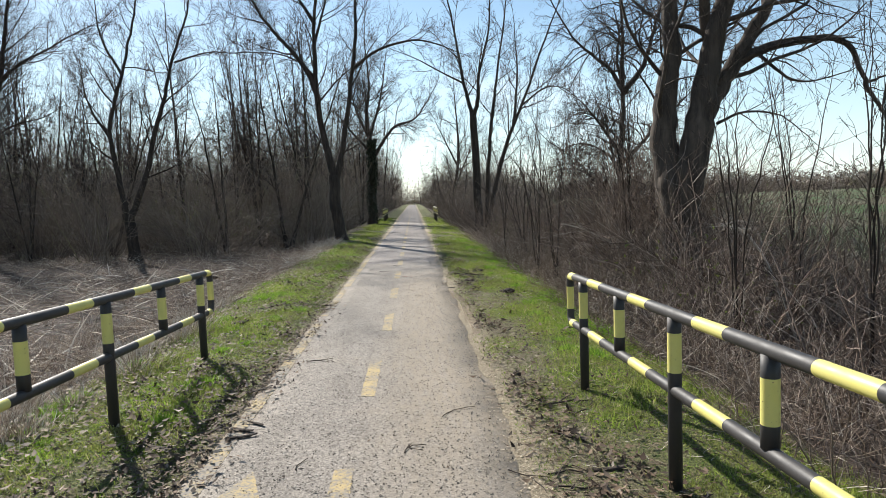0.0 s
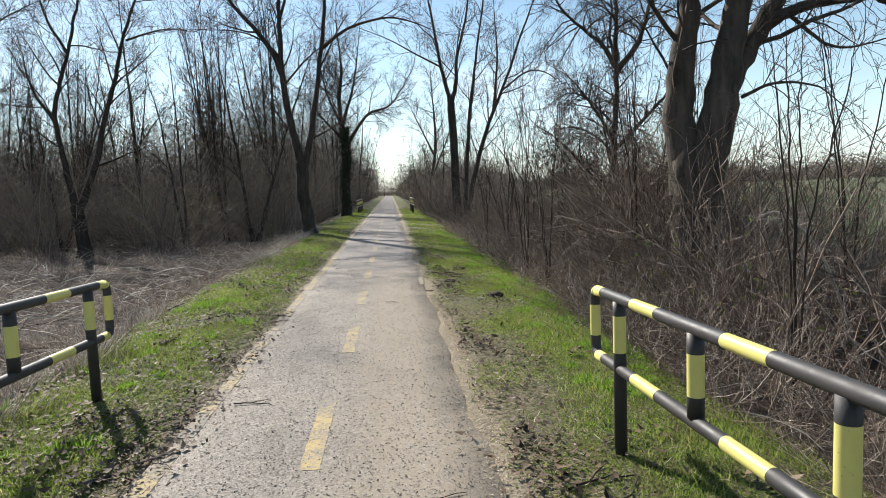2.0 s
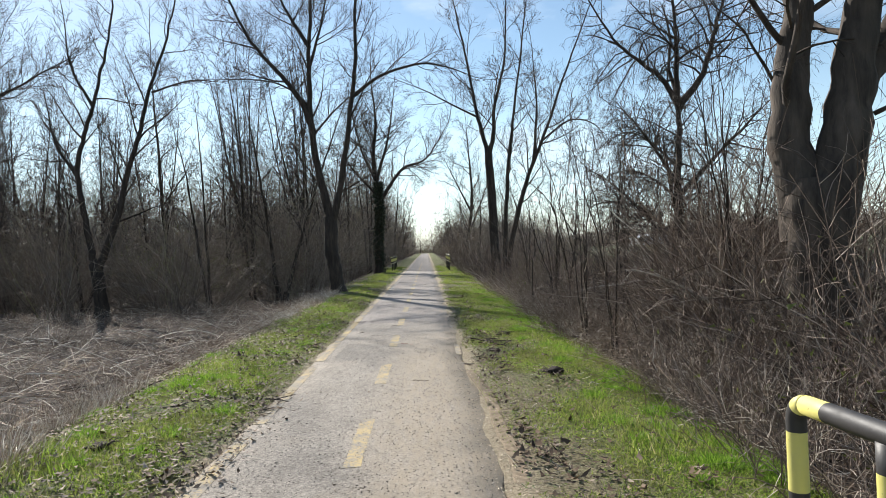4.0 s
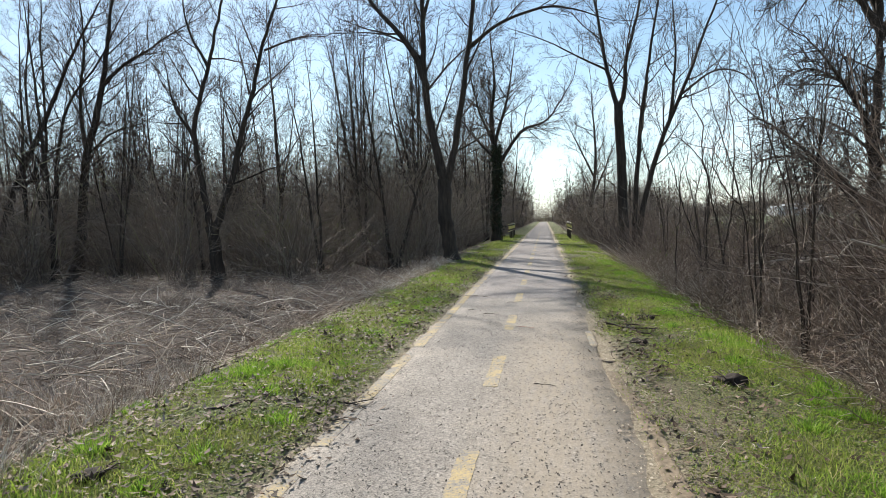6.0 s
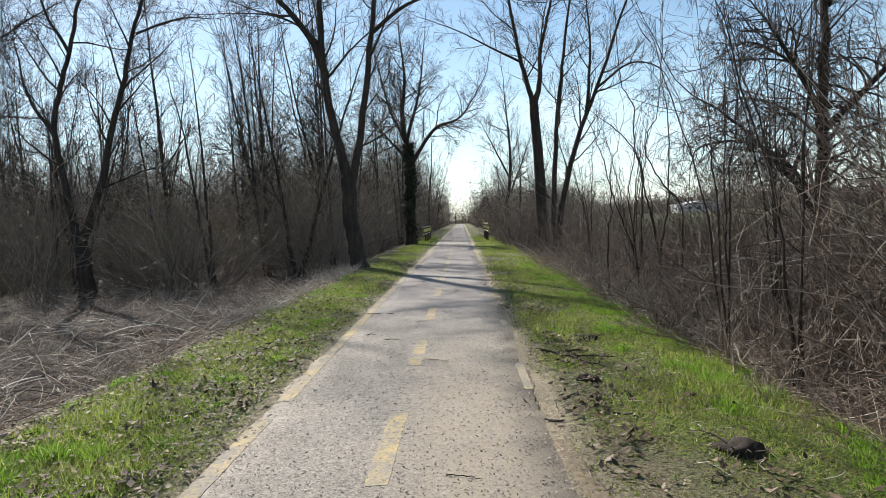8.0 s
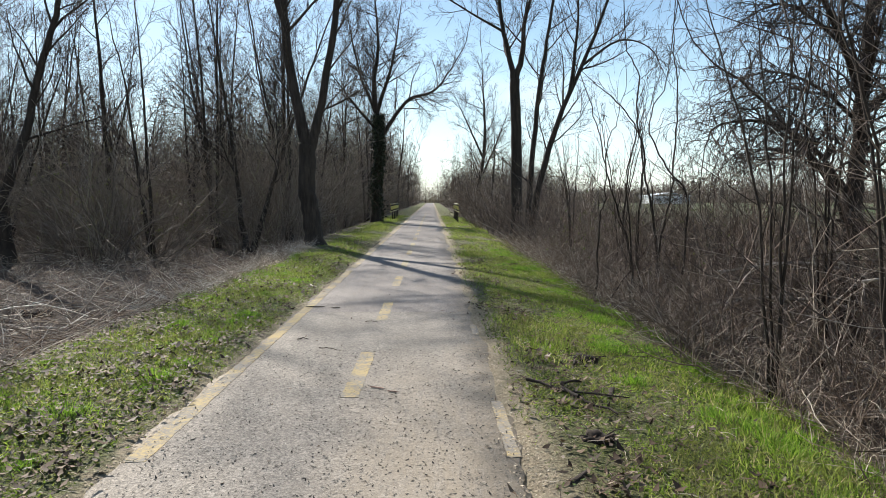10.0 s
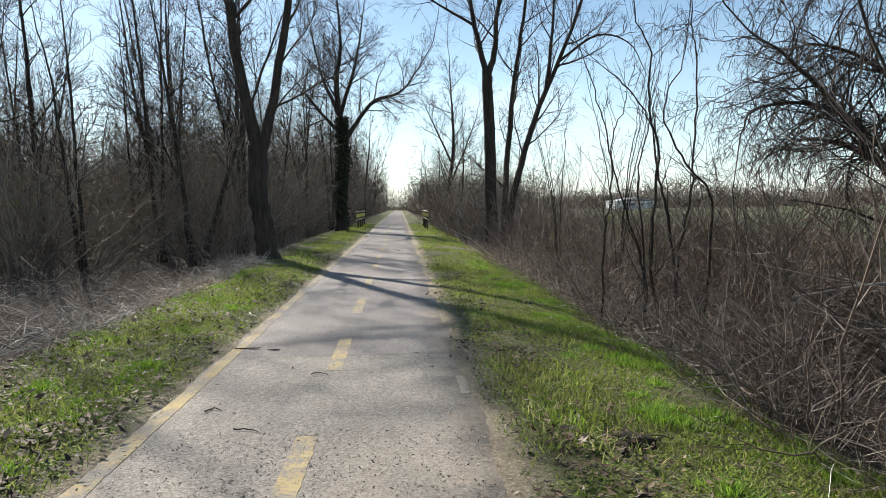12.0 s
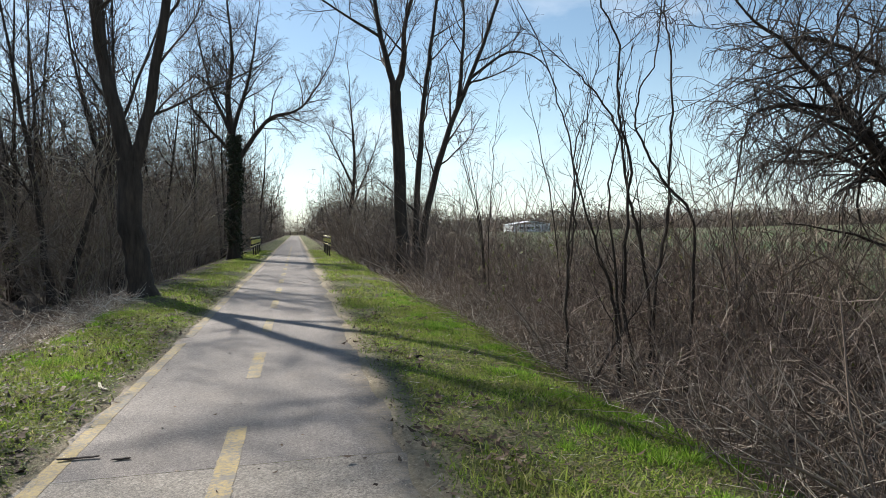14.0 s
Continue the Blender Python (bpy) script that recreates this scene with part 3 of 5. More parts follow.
TALL = Habit((9, 11, 7), (0.62, 0.6, 0.8), (44, 42, 40), (0.06, 0.13, 0.15, 0.14), (0.03, 0.07, 0.06, 0.04), least=0.009)
WILD = Habit((13, 10, 7), (0.56, 0.6, 0.75), (52, 46, 44), (0.1, 0.14, 0.16, 0.16), (0.02, 0.05, 0.03, 0.0), least=0.009)
WEEP = Habit((14, 17, 12), (0.55, 0.46, 0.62), (58, 52, 50), (0.1, 0.22, 0.26, 0.3), (0.0, -0.04, -0.2, -0.32), pts=(9, 7, 6, 5), least=0.0045)
OLD = Habit((10, 10, 7), (0.55, 0.55, 0.75), (46, 46, 44), (0.08, 0.2, 0.22, 0.26), (0.0, 0.0, -0.06, -0.14), pts=(9, 7, 6, 4), least=0.0055)
POLE = Habit((12, 9, 6), (0.52, 0.58, 0.8), (38, 40, 40), (0.05, 0.13, 0.15, 0.14), (0.05, 0.09, 0.07, 0.04), pts=(9, 5, 4, 3), sides=(7, 3, 3, 1), least=0.011)
FAR = Habit((14, 14, 7), (0.52, 0.7, 0.55), (42, 40, 40), (0.05, 0.13, 0.13, 0.14), (0.05, 0.08, 0.06, 0.02), pts=(7, 4, 3, 3), sides=(5, 3, 1, 1), least=0.017)
SAPLING = Habit((8, 6, 4), (0.55, 0.55, 0.7), (28, 36, 40), (0.06, 0.12, 0.13, 0.14), (0.03, 0.06, 0.04, 0.02), sides=(6, 4, 3, 1), least=0.004)


def limb_tree(name, at, limbs, hb, seed, label, bark=BARK_DARK, stop=3, counts=(9, 2.4), twig=TWIG, group="bare trees along the path"):
    """A tree with hand-set trunk and limbs. limbs: (control points from the foot, radius at start, at end, branches)."""
    rng = random.Random(seed)
    fine = Tubes()
    woods = []
    foot = Vector((at[0], at[1], float(ground_z(at[0], at[1])) - 0.1))
    for pts, r0, r1, kids, reach in limbs:
        line = smooth_line(pts, 5)
        line = [p + Vector((rng.gauss(0, 0.16), rng.gauss(0, 0.16), 0)) * (min(r0, 0.1) if r0 > 0.045 else 0.07) * (k > 0) for k, p in enumerate(line)]
        n = len(line)
        rad = [r0 + (r1 * (0.55 if r1 < 0.15 else 1) - r0) * (k / (n - 1)) ** 0.85 for k in range(n)]
        if pts[0][2] < 0.3:
            for k, grow_by in ((0, 1.5), (1, 1.2), (2, 1.06)):
                rad[k] *= grow_by
        wood = Tubes()
        woods.append(wood)
        tubes = [wood, wood, fine, fine]
        wood.add(line, rad, 12 if r0 > 0.15 else 8)
        sprout(tubes, line, rad, reach, 0, rng, hb, stop, 0.22, int(kids * 1.4))
        if not kids:
            continue
        tip = line[-1] - line[-2]
        grow(tubes, line[-1], tip.normalized(), reach * 0.8, rad[-1], 1, rng, hb, stop)
    root = thing(name, foot, label, "tree", group)
    for k, wood in enumerate(woods):
        word = "trunk" if limbs[k][0][0][2] < 0.3 else "limb"
        part(word, wood.mesh(word, bark), None, root)
    part("crown", fine.mesh("crown", twig), None, root)
    return root


def rel(at, pts):
    """Control points (x, z[, y offset]) in world x and height, made relative to the foot."""
    z0 = float(ground_z(at[0], at[1])) - 0.1
    return [(p[0] - at[0], p[2] if len(p) > 2 else 0.0, p[1] - z0) for p in pts]


A = (-2.88, 28.6)
limb_tree("tree", A, [
    (rel(A, [(-2.86, -0.1), (-2.98, 0.8), (-3.1, 1.75), (-3.05, 3.0)]), 0.27, 0.25, 0, 3),
    (rel(A, [(-3.08, 2.8), (-3.2, 3.5), (-3.42, 4.5), (-3.64, 6.0), (-3.68, 7.7), (-3.66, 9.3), (-3.5, 11.6), (-3.6, 14.5)]), 0.2, 0.07, 9, 5.0),
    (rel(A, [(-3.02, 2.8), (-2.82, 3.4), (-2.62, 4.3), (-2.2, 6.6), (-1.83, 9.1), (-1.75, 11.4), (-1.3, 14.2, 0.5)]), 0.17, 0.06, 9, 5.0),
    (rel(A, [(-2.05, 7.6), (-0.9, 8.4), (0.6, 8.65, -0.6), (1.6, 8.4, -1.0), (2.6, 7.9, -1.4)]), 0.08, 0.025, 8, 3.0),
    (rel(A, [(-3.68, 7.3), (-4.4, 8.0), (-5.4, 8.3, -0.4), (-7.6, 8.3, -0.8)]), 0.06, 0.015, 9, 2.4),
    (rel(A, [(-3.6, 6.3), (-3.95, 7.4), (-4.6, 8.4), (-5.3, 9.2), (-6.0, 10.2), (-6.8, 12.0), (-7.4, 14.0)]), 0.13, 0.04, 14, 3.8),
    (rel(A, [(-3.65, 8.8), (-3.1, 10.5), (-2.7, 12.5)]), 0.07, 0.03, 8, 3.0),
    (rel(A, [(-3.6, 9.6), (-4.6, 11.4, 0.5), (-5.4, 13.4, 0.9)]), 0.09, 0.03, 10, 3.4),
], TALL, 11, "tall bare forked tree with dark bark on the path's shoulder")

B = (-12.3, 29.0)
limb_tree("tree", B, [
    (rel(B, [(-12.2, -0.6), (-12.25, 0.4), (-12.42, 1.6)]), 0.27, 0.22, 0, 3),
    (rel(B, [(-12.4, 1.3), (-12.6, 2.6), (-12.75, 3.8), (-12.92, 5.3), (-12.6, 6.6), (-12.17, 7.9), (-11.8, 9.2), (-11.45, 10.6), (-11.3, 12.4), (-11.7, 14.5)]), 0.15, 0.03, 12, 4.2),
    (rel(B, [(-12.3, 1.3), (-11.9, 2.2), (-11.4, 3.5), (-10.9, 5.3), (-10.4, 6.8), (-10.03, 8.2), (-9.4, 9.8), (-9.0, 11.2), (-8.4, 14)]), 0.16, 0.03, 14, 4.2),
    (rel(B, [(-12.88, 4.9), (-13.7, 6.4), (-14.1, 8.4)]), 0.08, 0.025, 8, 3.0),
    (rel(B, [(-12.2, 7.7), (-13.0, 9.4), (-13.2, 11.6)]), 0.07, 0.025, 8, 3.0),
    (rel(B, [(-9.9, 8.2), (-8.4, 8.6), (-7.2, 8.5)]), 0.05, 0.02, 5, 2.2),
], TALL, 12, "bare tree with a crooked double trunk at the wood's edge")

L1 = (-23.0, 35.0)
limb_tree("tree", L1, [
    (rel(L1, [(-23.0, -0.6), (-22.62, 1.5), (-22.2, 5.0), (-21.55, 7.0), (-20.95, 9.1), (-20.6, 11.0), (-20.2, 13.2), (-19.6, 15.5)]), 0.28, 0.06, 22, 4.8),
    (rel(L1, [(-22.1, 5.2), (-22.3, 8.0), (-21.9, 11.0), (-22.2, 14.5)]), 0.12, 0.04, 15, 4.4),
    (rel(L1, [(-21.0, 8.8), (-19.8, 9.7), (-18.5, 10.3), (-17.0, 11.1), (-15.6, 11.7)]), 0.1, 0.025, 17, 3.4),
    (rel(L1, [(-22.0, 5.4), (-20.6, 6.4), (-19.0, 6.8), (-17.6, 7.5)]), 0.07, 0.02, 14, 3.0),
], TALL, 21, "bare tree with a trunk that bends over the clearing")
L2 = (-26.6, 34.0)
limb_tree("tree", L2, [
    (rel(L2, [(-26.9, -0.6), (-25.7, 3.0), (-23.5, 7.0), (-21.7, 10.3), (-20.0, 12.8)]), 0.2, 0.05, 22, 4.6),
    (rel(L2, [(-26.4, 1.0), (-26.8, 5.0), (-27.0, 9.0), (-27.6, 13.0)]), 0.15, 0.04, 18, 4.4),
    (rel(L2, [(-25.2, 3.8), (-23.6, 5.0), (-23.5, 10.4), (-23.3, 13.2)]), 0.11, 0.03, 16, 3.8),
], TALL, 22, "bare leaning tree at the clearing's far edge")
L3 = (-23.9, 34.2)
limb_tree("tree", L3, [
    (rel(L3, [(-23.9, -0.6), (-23.3, 3.4), (-23.1, 5.1), (-22.35, 7.7), (-20.6, 9.7), (-19.2, 11.9)]), 0.14, 0.04, 18, 3.8),
    (rel(L3, [(-23.8, -0.4), (-24.3, 4.0), (-24.6, 8.0), (-24.2, 12.5)]), 0.12, 0.04, 18, 3.8),
], TALL, 23, "slim bare double tree crowding its neighbours")

D = (-2.75, 48.0)
ivy_tree = limb_tree("ivy_tree", D, [
    (rel(D, [(-2.7, 0.0), (-2.6, 2.5), (-2.5, 5.2)]), 0.26, 0.23, 0, 3),
    (rel(D, [(-2.5, 5.1), (-2.75, 8.2), (-2.5, 10.2), (-2.7, 13.5)]), 0.2, 0.06, 22, 5.0),
    (rel(D, [(-2.45, 4.9), (-1.7, 6.0), (-0.7, 7.2), (0.6, 7.6), (1.5, 8.6), (2.6, 10.4)]), 0.15, 0.04, 22, 4.4),
    (rel(D, [(-2.6, 6.4), (-1.7, 9.2), (-1.2, 12.2)]), 0.13, 0.04, 18, 4.2),
    (rel(D, [(-2.6, 6.2), (-3.6, 8.8), (-4.2, 11.8)]), 0.12, 0.04, 18, 4.2),
    (rel(D, [(-2.6, 5.4), (-4.0, 7.0), (-5.2, 8.6)]), 0.1, 0.04, 14, 3.6),
], WILD, 13, "spreading bare tree whose trunk is wrapped in ivy")

E_ = (4.5, 72.0)
limb_tree("tree", E_, [
    (rel(E_, [(4.4, -0.5), (5.2, 3.5), (5.6, 6.7), (5.5, 10.5), (5.3, 14.0)]), 0.25, 0.06, 22, 5.6),
    (rel(E_, [(5.1, 3.0), (6.6, 6.4), (7.8, 9.5)]), 0.12, 0.04, 9, 4.4),
    (rel(E_, [(5.4, 5.4), (4.0, 8.4), (3.0, 10.6)]), 0.11, 0.04, 9, 4.4),
], TALL, 14, "slender bare tree leaning slightly beyond the far railing")

C = (4.3, 36.5)
limb_tree("tree", C, [
    (rel(C, [(4.1, -0.6), (4.09, 1.4), (4.05, 4.2), (4.0, 6.3)]), 0.25, 0.2, 0, 3),
    (rel(C, [(4.0, 6.2), (3.75, 7.2), (3.4, 8.9), (3.0, 11.5), (2.5, 14.2)]), 0.14, 0.05, 9, 4.6),
    (rel(C, [(4.0, 6.2), (4.3, 7.4), (4.4, 8.8), (5.0, 11.0), (5.2, 14.0)]), 0.14, 0.05, 9, 4.6),
    (rel(C, [(3.5, 8.2), (2.2, 8.8, -0.4), (0.8, 9.5, -0.8), (-0.9, 10.1, -1.2)]), 0.06, 0.02, 7, 2.8),
    (rel(C, [(4.65, -0.6), (4.62, 1.5), (4.9, 5.0), (5.2, 7.3), (5.7, 10.4), (6.2, 13.8)]), 0.15, 0.05, 12, 4.4),
], TALL, 15, "bare twin-stemmed tree rising out of the roadside thicket")
C3 = (4.75, 36.7)
limb_tree("tree", C3, [
    (rel(C3, [(4.75, -0.6), (5.0, 1.7), (5.85, 4.7), (6.85, 7.0), (8.0, 10.0), (9.4, 13.4)]), 0.17, 0.05, 13, 4.2),
    (rel(C3, [(6.8, 6.9), (8.3, 7.9), (9.6, 7.6), (10.3, 6.4)]), 0.06, 0.02, 8, 2.6),
    (rel(C3, [(6.3, 5.8), (6.6, 8.6), (6.5, 11.6)]), 0.09, 0.03, 8, 3.2),
], TALL, 16, "bare tree slanting away from the path")

BT = (5.05, 10.3)
limb_tree("tree", BT, [
    (rel(BT, [(5.08, -1.0), (5.1, 0.4), (5.1, 1.3), (5.08, 2.1)]), 0.33, 0.35, 0, 3.6),
    (rel(BT, [(5.02, 1.5, 0.08), (4.9, 2.6, 0.1), (4.98, 3.6, 0.14), (5.08, 4.5, 0.18), (4.9, 6.8, 0.4), (4.4, 11.2, 1.0)]), 0.285, 0.13, 8, 5.3),
    (rel(BT, [(5.15, 1.5, -0.06), (5.42, 2.8, -0.12), (5.57, 3.6, -0.12), (5.72, 4.5, -0.18), (5.95, 5.6, -0.3), (6.15, 8.65, -0.72), (6.63, 12.85, -1.2)]), 0.3, 0.13, 8, 5.5),
    (rel(BT, [(5.5, 3.0), (5.82, 3.5), (6.15, 4.0), (6.5, 4.6), (6.9, 5.4), (7.6, 7.6, 0.48), (8.79, 10.93, 0.96)]), 0.2, 0.07, 8, 4.8),
    (rel(BT, [(6.05, 3.86), (6.45, 4.1, -0.04), (6.93, 4.25, -0.06), (7.44, 4.3, -0.1), (7.8, 4.31, -0.12), (8.1, 4.16, -0.12), (8.27, 3.8, -0.12), (8.48, 3.4, -0.1), (8.87, 2.95)]), 0.1, 0.045, 9, 1.8),
    (rel(BT, [(8.42, 3.52, -0.1), (8.7, 3.62, -0.2), (9.2, 3.75, -0.3)]), 0.03, 0.012, 5, 1.0),
    (rel(BT, [(6.5, 4.1, -0.04), (6.95, 3.65, -0.2), (7.3, 3.55, -0.3), (7.9, 3.68, -0.4)]), 0.035, 0.014, 6, 1.2),
    (rel(BT, [(5.75, 2.9, -0.1), (6.1, 3.05, -0.4), (6.6, 2.95, -0.6), (7.1, 2.5, -0.7)]), 0.03, 0.01, 12, 1.3),
    (rel(BT, [(5.67, 4.33), (5.19, 5.89, -0.60), (4.47, 8.53, -1.44)]), 0.117, 0.047, 7, 4.3),
], OLD, 17, "massive old tree with a split trunk and an arching limb", BARK_GREY)

W1 = (6.65, 18.5)
limb_tree("tree", W1, [
    (rel(W1, [(6.6, -1.0), (6.65, 1.6), (6.7, 3.2), (6.8, 4.8)]), 0.15, 0.11, 22, 3.4),
    (rel(W1, [(6.8, 4.7), (6.5, 5.3), (5.95, 5.8), (5.3, 6.4), (4.6, 7.6)]), 0.085, 0.03, 22, 3.4),
    (rel(W1, [(6.8, 4.7), (7.4, 5.5), (7.7, 6.4), (8.0, 7.4), (8.4, 9.4)]), 0.095, 0.03, 20, 3.6),
    (rel(W1, [(6.75, 4.8), (6.8, 6.6), (6.6, 8.8)]), 0.08, 0.03, 20, 3.6),
    (rel(W1, [(6.62, 1.0), (6.2, 1.75), (5.65, 2.4), (5.1, 2.95), (4.5, 3.35)]), 0.06, 0.02, 34, 2.8),
    (rel(W1, [(6.68, 2.9), (5.8, 3.9, -0.6), (5.1, 4.5, -1.1)]), 0.06, 0.02, 22, 2.6),
    (rel(W1, [(6.7, 2.6), (7.8, 3.8, -0.5), (8.5, 4.6, -0.9)]), 0.07, 0.02, 20, 2.8),
    (rel(W1, [(6.65, 2.0), (6.1, 3.0, -1.0), (5.7, 3.6, -1.9)]), 0.05, 0.02, 22, 2.4),
    (rel(W1, [(6.9, 0.9), (6.35, 1.75), (5.95, 2.2), (5.5, 2.45), (5.05, 2.52), (4.6, 2.42), (4.45, 2.1)]), 0.05, 0.014, 36, 2.2),
    (rel(W1, [(6.75, 2.4), (6.3, 3.0, 0.3), (5.7, 3.3, 0.5), (5.2, 3.2, 0.6)]), 0.04, 0.014, 32, 2.0),
    (rel(W1, [(6.75, 3.2), (6.2, 3.9, 0.2), (5.6, 4.2, 0.2), (5.1, 4.0, 0.2)]), 0.04, 0.014, 32, 2.2),
    (rel(W1, [(6.7, 1.4), (6.4, 2.0, 0.6), (5.9, 2.2, 1.0), (5.5, 2.0, 1.2)]), 0.035, 0.012, 30, 1.8),
], WEEP, 18, "tangled low tree with a drooping mass of fine twigs")

# multi-stemmed saplings at the edge of the verge
S1 = (4.05, 19.7)
limb_tree("sapling_clump", S1, [
    (rel(S1, [(3.92, -0.45), (3.83, -0.07), (3.77, 0.61), (3.61, 1.11), (3.45, 1.6), (3.3, 2.2), (3.18, 2.73), (2.87, 3.55)]), 0.023, 0.01, 9, 1.5),
    (rel(S1, [(4.06, -0.46), (3.99, -0.08), (3.9, 0.54), (3.94, 1.22), (3.97, 2.14), (3.86, 2.63), (3.87, 3.35), (3.64, 3.9), (3.6, 5.2)]), 0.027, 0.012, 9, 1.6),
    (rel(S1, [(4.23, -0.48, 0.1), (4.27, 0.4, 0.1), (4.18, 1.22, 0.15), (4.08, 1.71, 0.2), (3.97, 2.39, 0.2), (3.79, 2.75, 0.2), (3.5, 3.04, 0.2), (3.2, 3.3, 0.2)]), 0.027, 0.01, 9, 1.5),
    (rel(S1, [(4.27, -0.42), (4.24, 0.53), (4.38, 1.21), (4.46, 1.83), (4.5, 2.64), (4.47, 3.38), (4.41, 3.9), (4.5, 5.4)]), 0.023, 0.01, 8, 1.5),
    (rel(S1, [(4.5, -0.45, -0.2), (4.58, 0.2, -0.2), (4.63, 1.39, -0.2), (4.36, 1.83, -0.1), (4.16, 2.27), (4.05, 2.55), (4.13, 2.9), (4.34, 3.4), (4.44, 4.8)]), 0.022, 0.01, 8, 1.5),
    (rel(S1, [(3.3, -0.4, 0.2), (3.33, 0.99, 0.2), (3.41, 1.42, 0.2), (3.43, 2.26, 0.2), (3.59, 2.68, 0.2), (3.73, 3.3, 0.2)]), 0.017, 0.007, 7, 1.3),
    (rel(S1, [(3.79, -0.3, -0.1), (3.77, 0.67, -0.1), (3.68, 1.71, -0.1), (3.79, 2.32, -0.1), (3.9, 2.9, -0.1)]), 0.018, 0.008, 7, 1.2),
    (rel(S1, [(3.3, -0.3, -0.3), (3.8, 0.42, -0.3), (4.14, 0.85, -0.3)]), 0.014, 0.006, 5, 0.9),
], SAPLING, 20, "clump of slender dark saplings in dry brush", counts=(6, 2))
for k, (x, y, h, seed) in enumerate([(3.3, 14.2, 3.3, 31), (3.5, 13.1, 3.6, 32), (5.6, 15.2, 3.4, 33), (4.5, 22.8, 3.6, 34), (4.2, 26.0, 3.4, 35), (5.2, 12.2, 4.2, 36), (4.3, 6.6, 3.0, 37), (5.0, 5.2, 3.4, 38), (4.6, 11.4, 4.4, 39), (5.4, 13.8, 4.8, 43), (4.4, 15.4, 4.0, 44), (6.2, 12.8, 5.2, 45), (6.0, 8.2, 3.6, 46)]):
    rr = random.Random(seed)
    stems = []
    for s in range(4):
        a = rr.uniform(0, 6.28)
        lean = rr.uniform(0.15, 0.6)
        stems.append((rel((x, y), [(x, -0.6, 0.0), (x + lean * 0.35 * math.cos(a), h * 0.4, lean * 0.35 * math.sin(a)), (x + lean * math.cos(a), h * 0.75, lean * math.sin(a)), (x + lean * 1.5 * math.cos(a), h, lean * 1.5 * math.sin(a))]), 0.015, 0.006, 7, 1.4))
    limb_tree("sapling_clump", (x, y), stems, SAPLING, seed, "thin bare saplings growing through roadside brush", group="saplings in the brush")

# trees of the wood, a few kinds repeated
rng = random.Random(40)


def pole_tree(seed, height, stems, hb, r):
    rr = random.Random(seed)
    limbs = []
    for s in range(stems):
        a = rr.uniform(0, 6.28)
        o = rr.uniform(0.1, 0.5) if stems == 1 else rr.uniform(0.5, 1.9)
        b = rr.uniform(-0.8, 0.8)
        limbs.append(([(0.1 * math.cos(a), 0.1 * math.sin(a), 0.0), (o * 0.5 * math.cos(a) + b * 0.3, o * 0.5 * math.sin(a), height * 0.3), (o * math.cos(a) + b, o * math.sin(a), height * 0.62), (o * 1.6 * math.cos(a) + b * 1.2, o * 1.6 * math.sin(a), height * 0.92)], r, r * 0.25, 11, height * 0.36))
    return limbs


KINDS, FAR_KINDS = [], []
for k, (h, st, hb, r) in enumerate([(11, 2, POLE, 0.095), (12, 3, POLE, 0.09), (9, 3, POLE, 0.065), (12.5, 1, TALL, 0.15), (10, 2, TALL, 0.095)]):
    KINDS.append(limb_tree("wood_tree", (-14 - k * 3.4, 38.5 + k * 1.5), pole_tree(50 + k, h, st, hb, r), hb, 60 + k, "bare thin-stemmed tree standing in the dim wood", group="trees of the wood"))
for k, (h, st, r) in enumerate([(11, 1, 0.14), (12, 2, 0.13), (9, 3, 0.1), (13, 1, 0.17)]):
    FAR_KINDS.append(limb_tree("far_tree", (-20 - k * 5.0, 66 + k * 3.0), pole_tree(56 + k, h, st, FAR, r), FAR, 66 + k, "bare tree far back in the hazy wood", stop=2, group="far trees of the wood"))


def plant(kinds, x, y, s):
    ob = copy_thing(rng.choice(kinds), pose(x, y, float(ground_z(x, y)) - 0.1, 0, 0, rng.uniform(0, 360)))
    ob.scale = (s, s, s * rng.uniform(0.95, 1.1))


def spread(count, gap, xr, yr, taken):
    found = []
    for _ in range(6000):
        if len(found) >= count:
            break
        x, y = rng.uniform(*xr), rng.uniform(*yr)
        if x > -7 and y < 34:
            continue
        if all((x - a) ** 2 + (y - b) ** 2 > gap for a, b in taken + found):
            found.append((x, y))
    return found


# those that stand forward and are seen well, then the wood behind them
front = [(-18.2, 31.5), (-15.2, 33.5), (-8.6, 31.0), (-6.2, 33.5), (-9.8, 42.0), (-30.0, 31.0), (-27.0, 26.5), (-5.6, 38.0), (-20.8, 31.0), (-8.0, 35.5)]
near_wood = front + spread(36, 6.0, (-40, -5.0), (30, 58), front)
for x, y in near_wood:
    plant(KINDS, x, y, rng.uniform(0.85, 1.2))
for x, y in spread(110, 7.0, (-70, -4.6), (56, 122), []):
    plant(FAR_KINDS, x, y, rng.uniform(0.85, 1.2))
for x, y in [(-4.4, 60), (-4.0, 67), (-5.2, 74), (-4.2, 81), (-4.6, 88), (-3.9, 95), (-4.8, 103), (-3.8, 111), (-4.3, 122), (-4.0, 135), (-4.6, 150), (-4.0, 166), (-4.4, 184), (-4.0, 204)]:
    plant(FAR_KINDS, x, y, rng.uniform(0.9, 1.1))
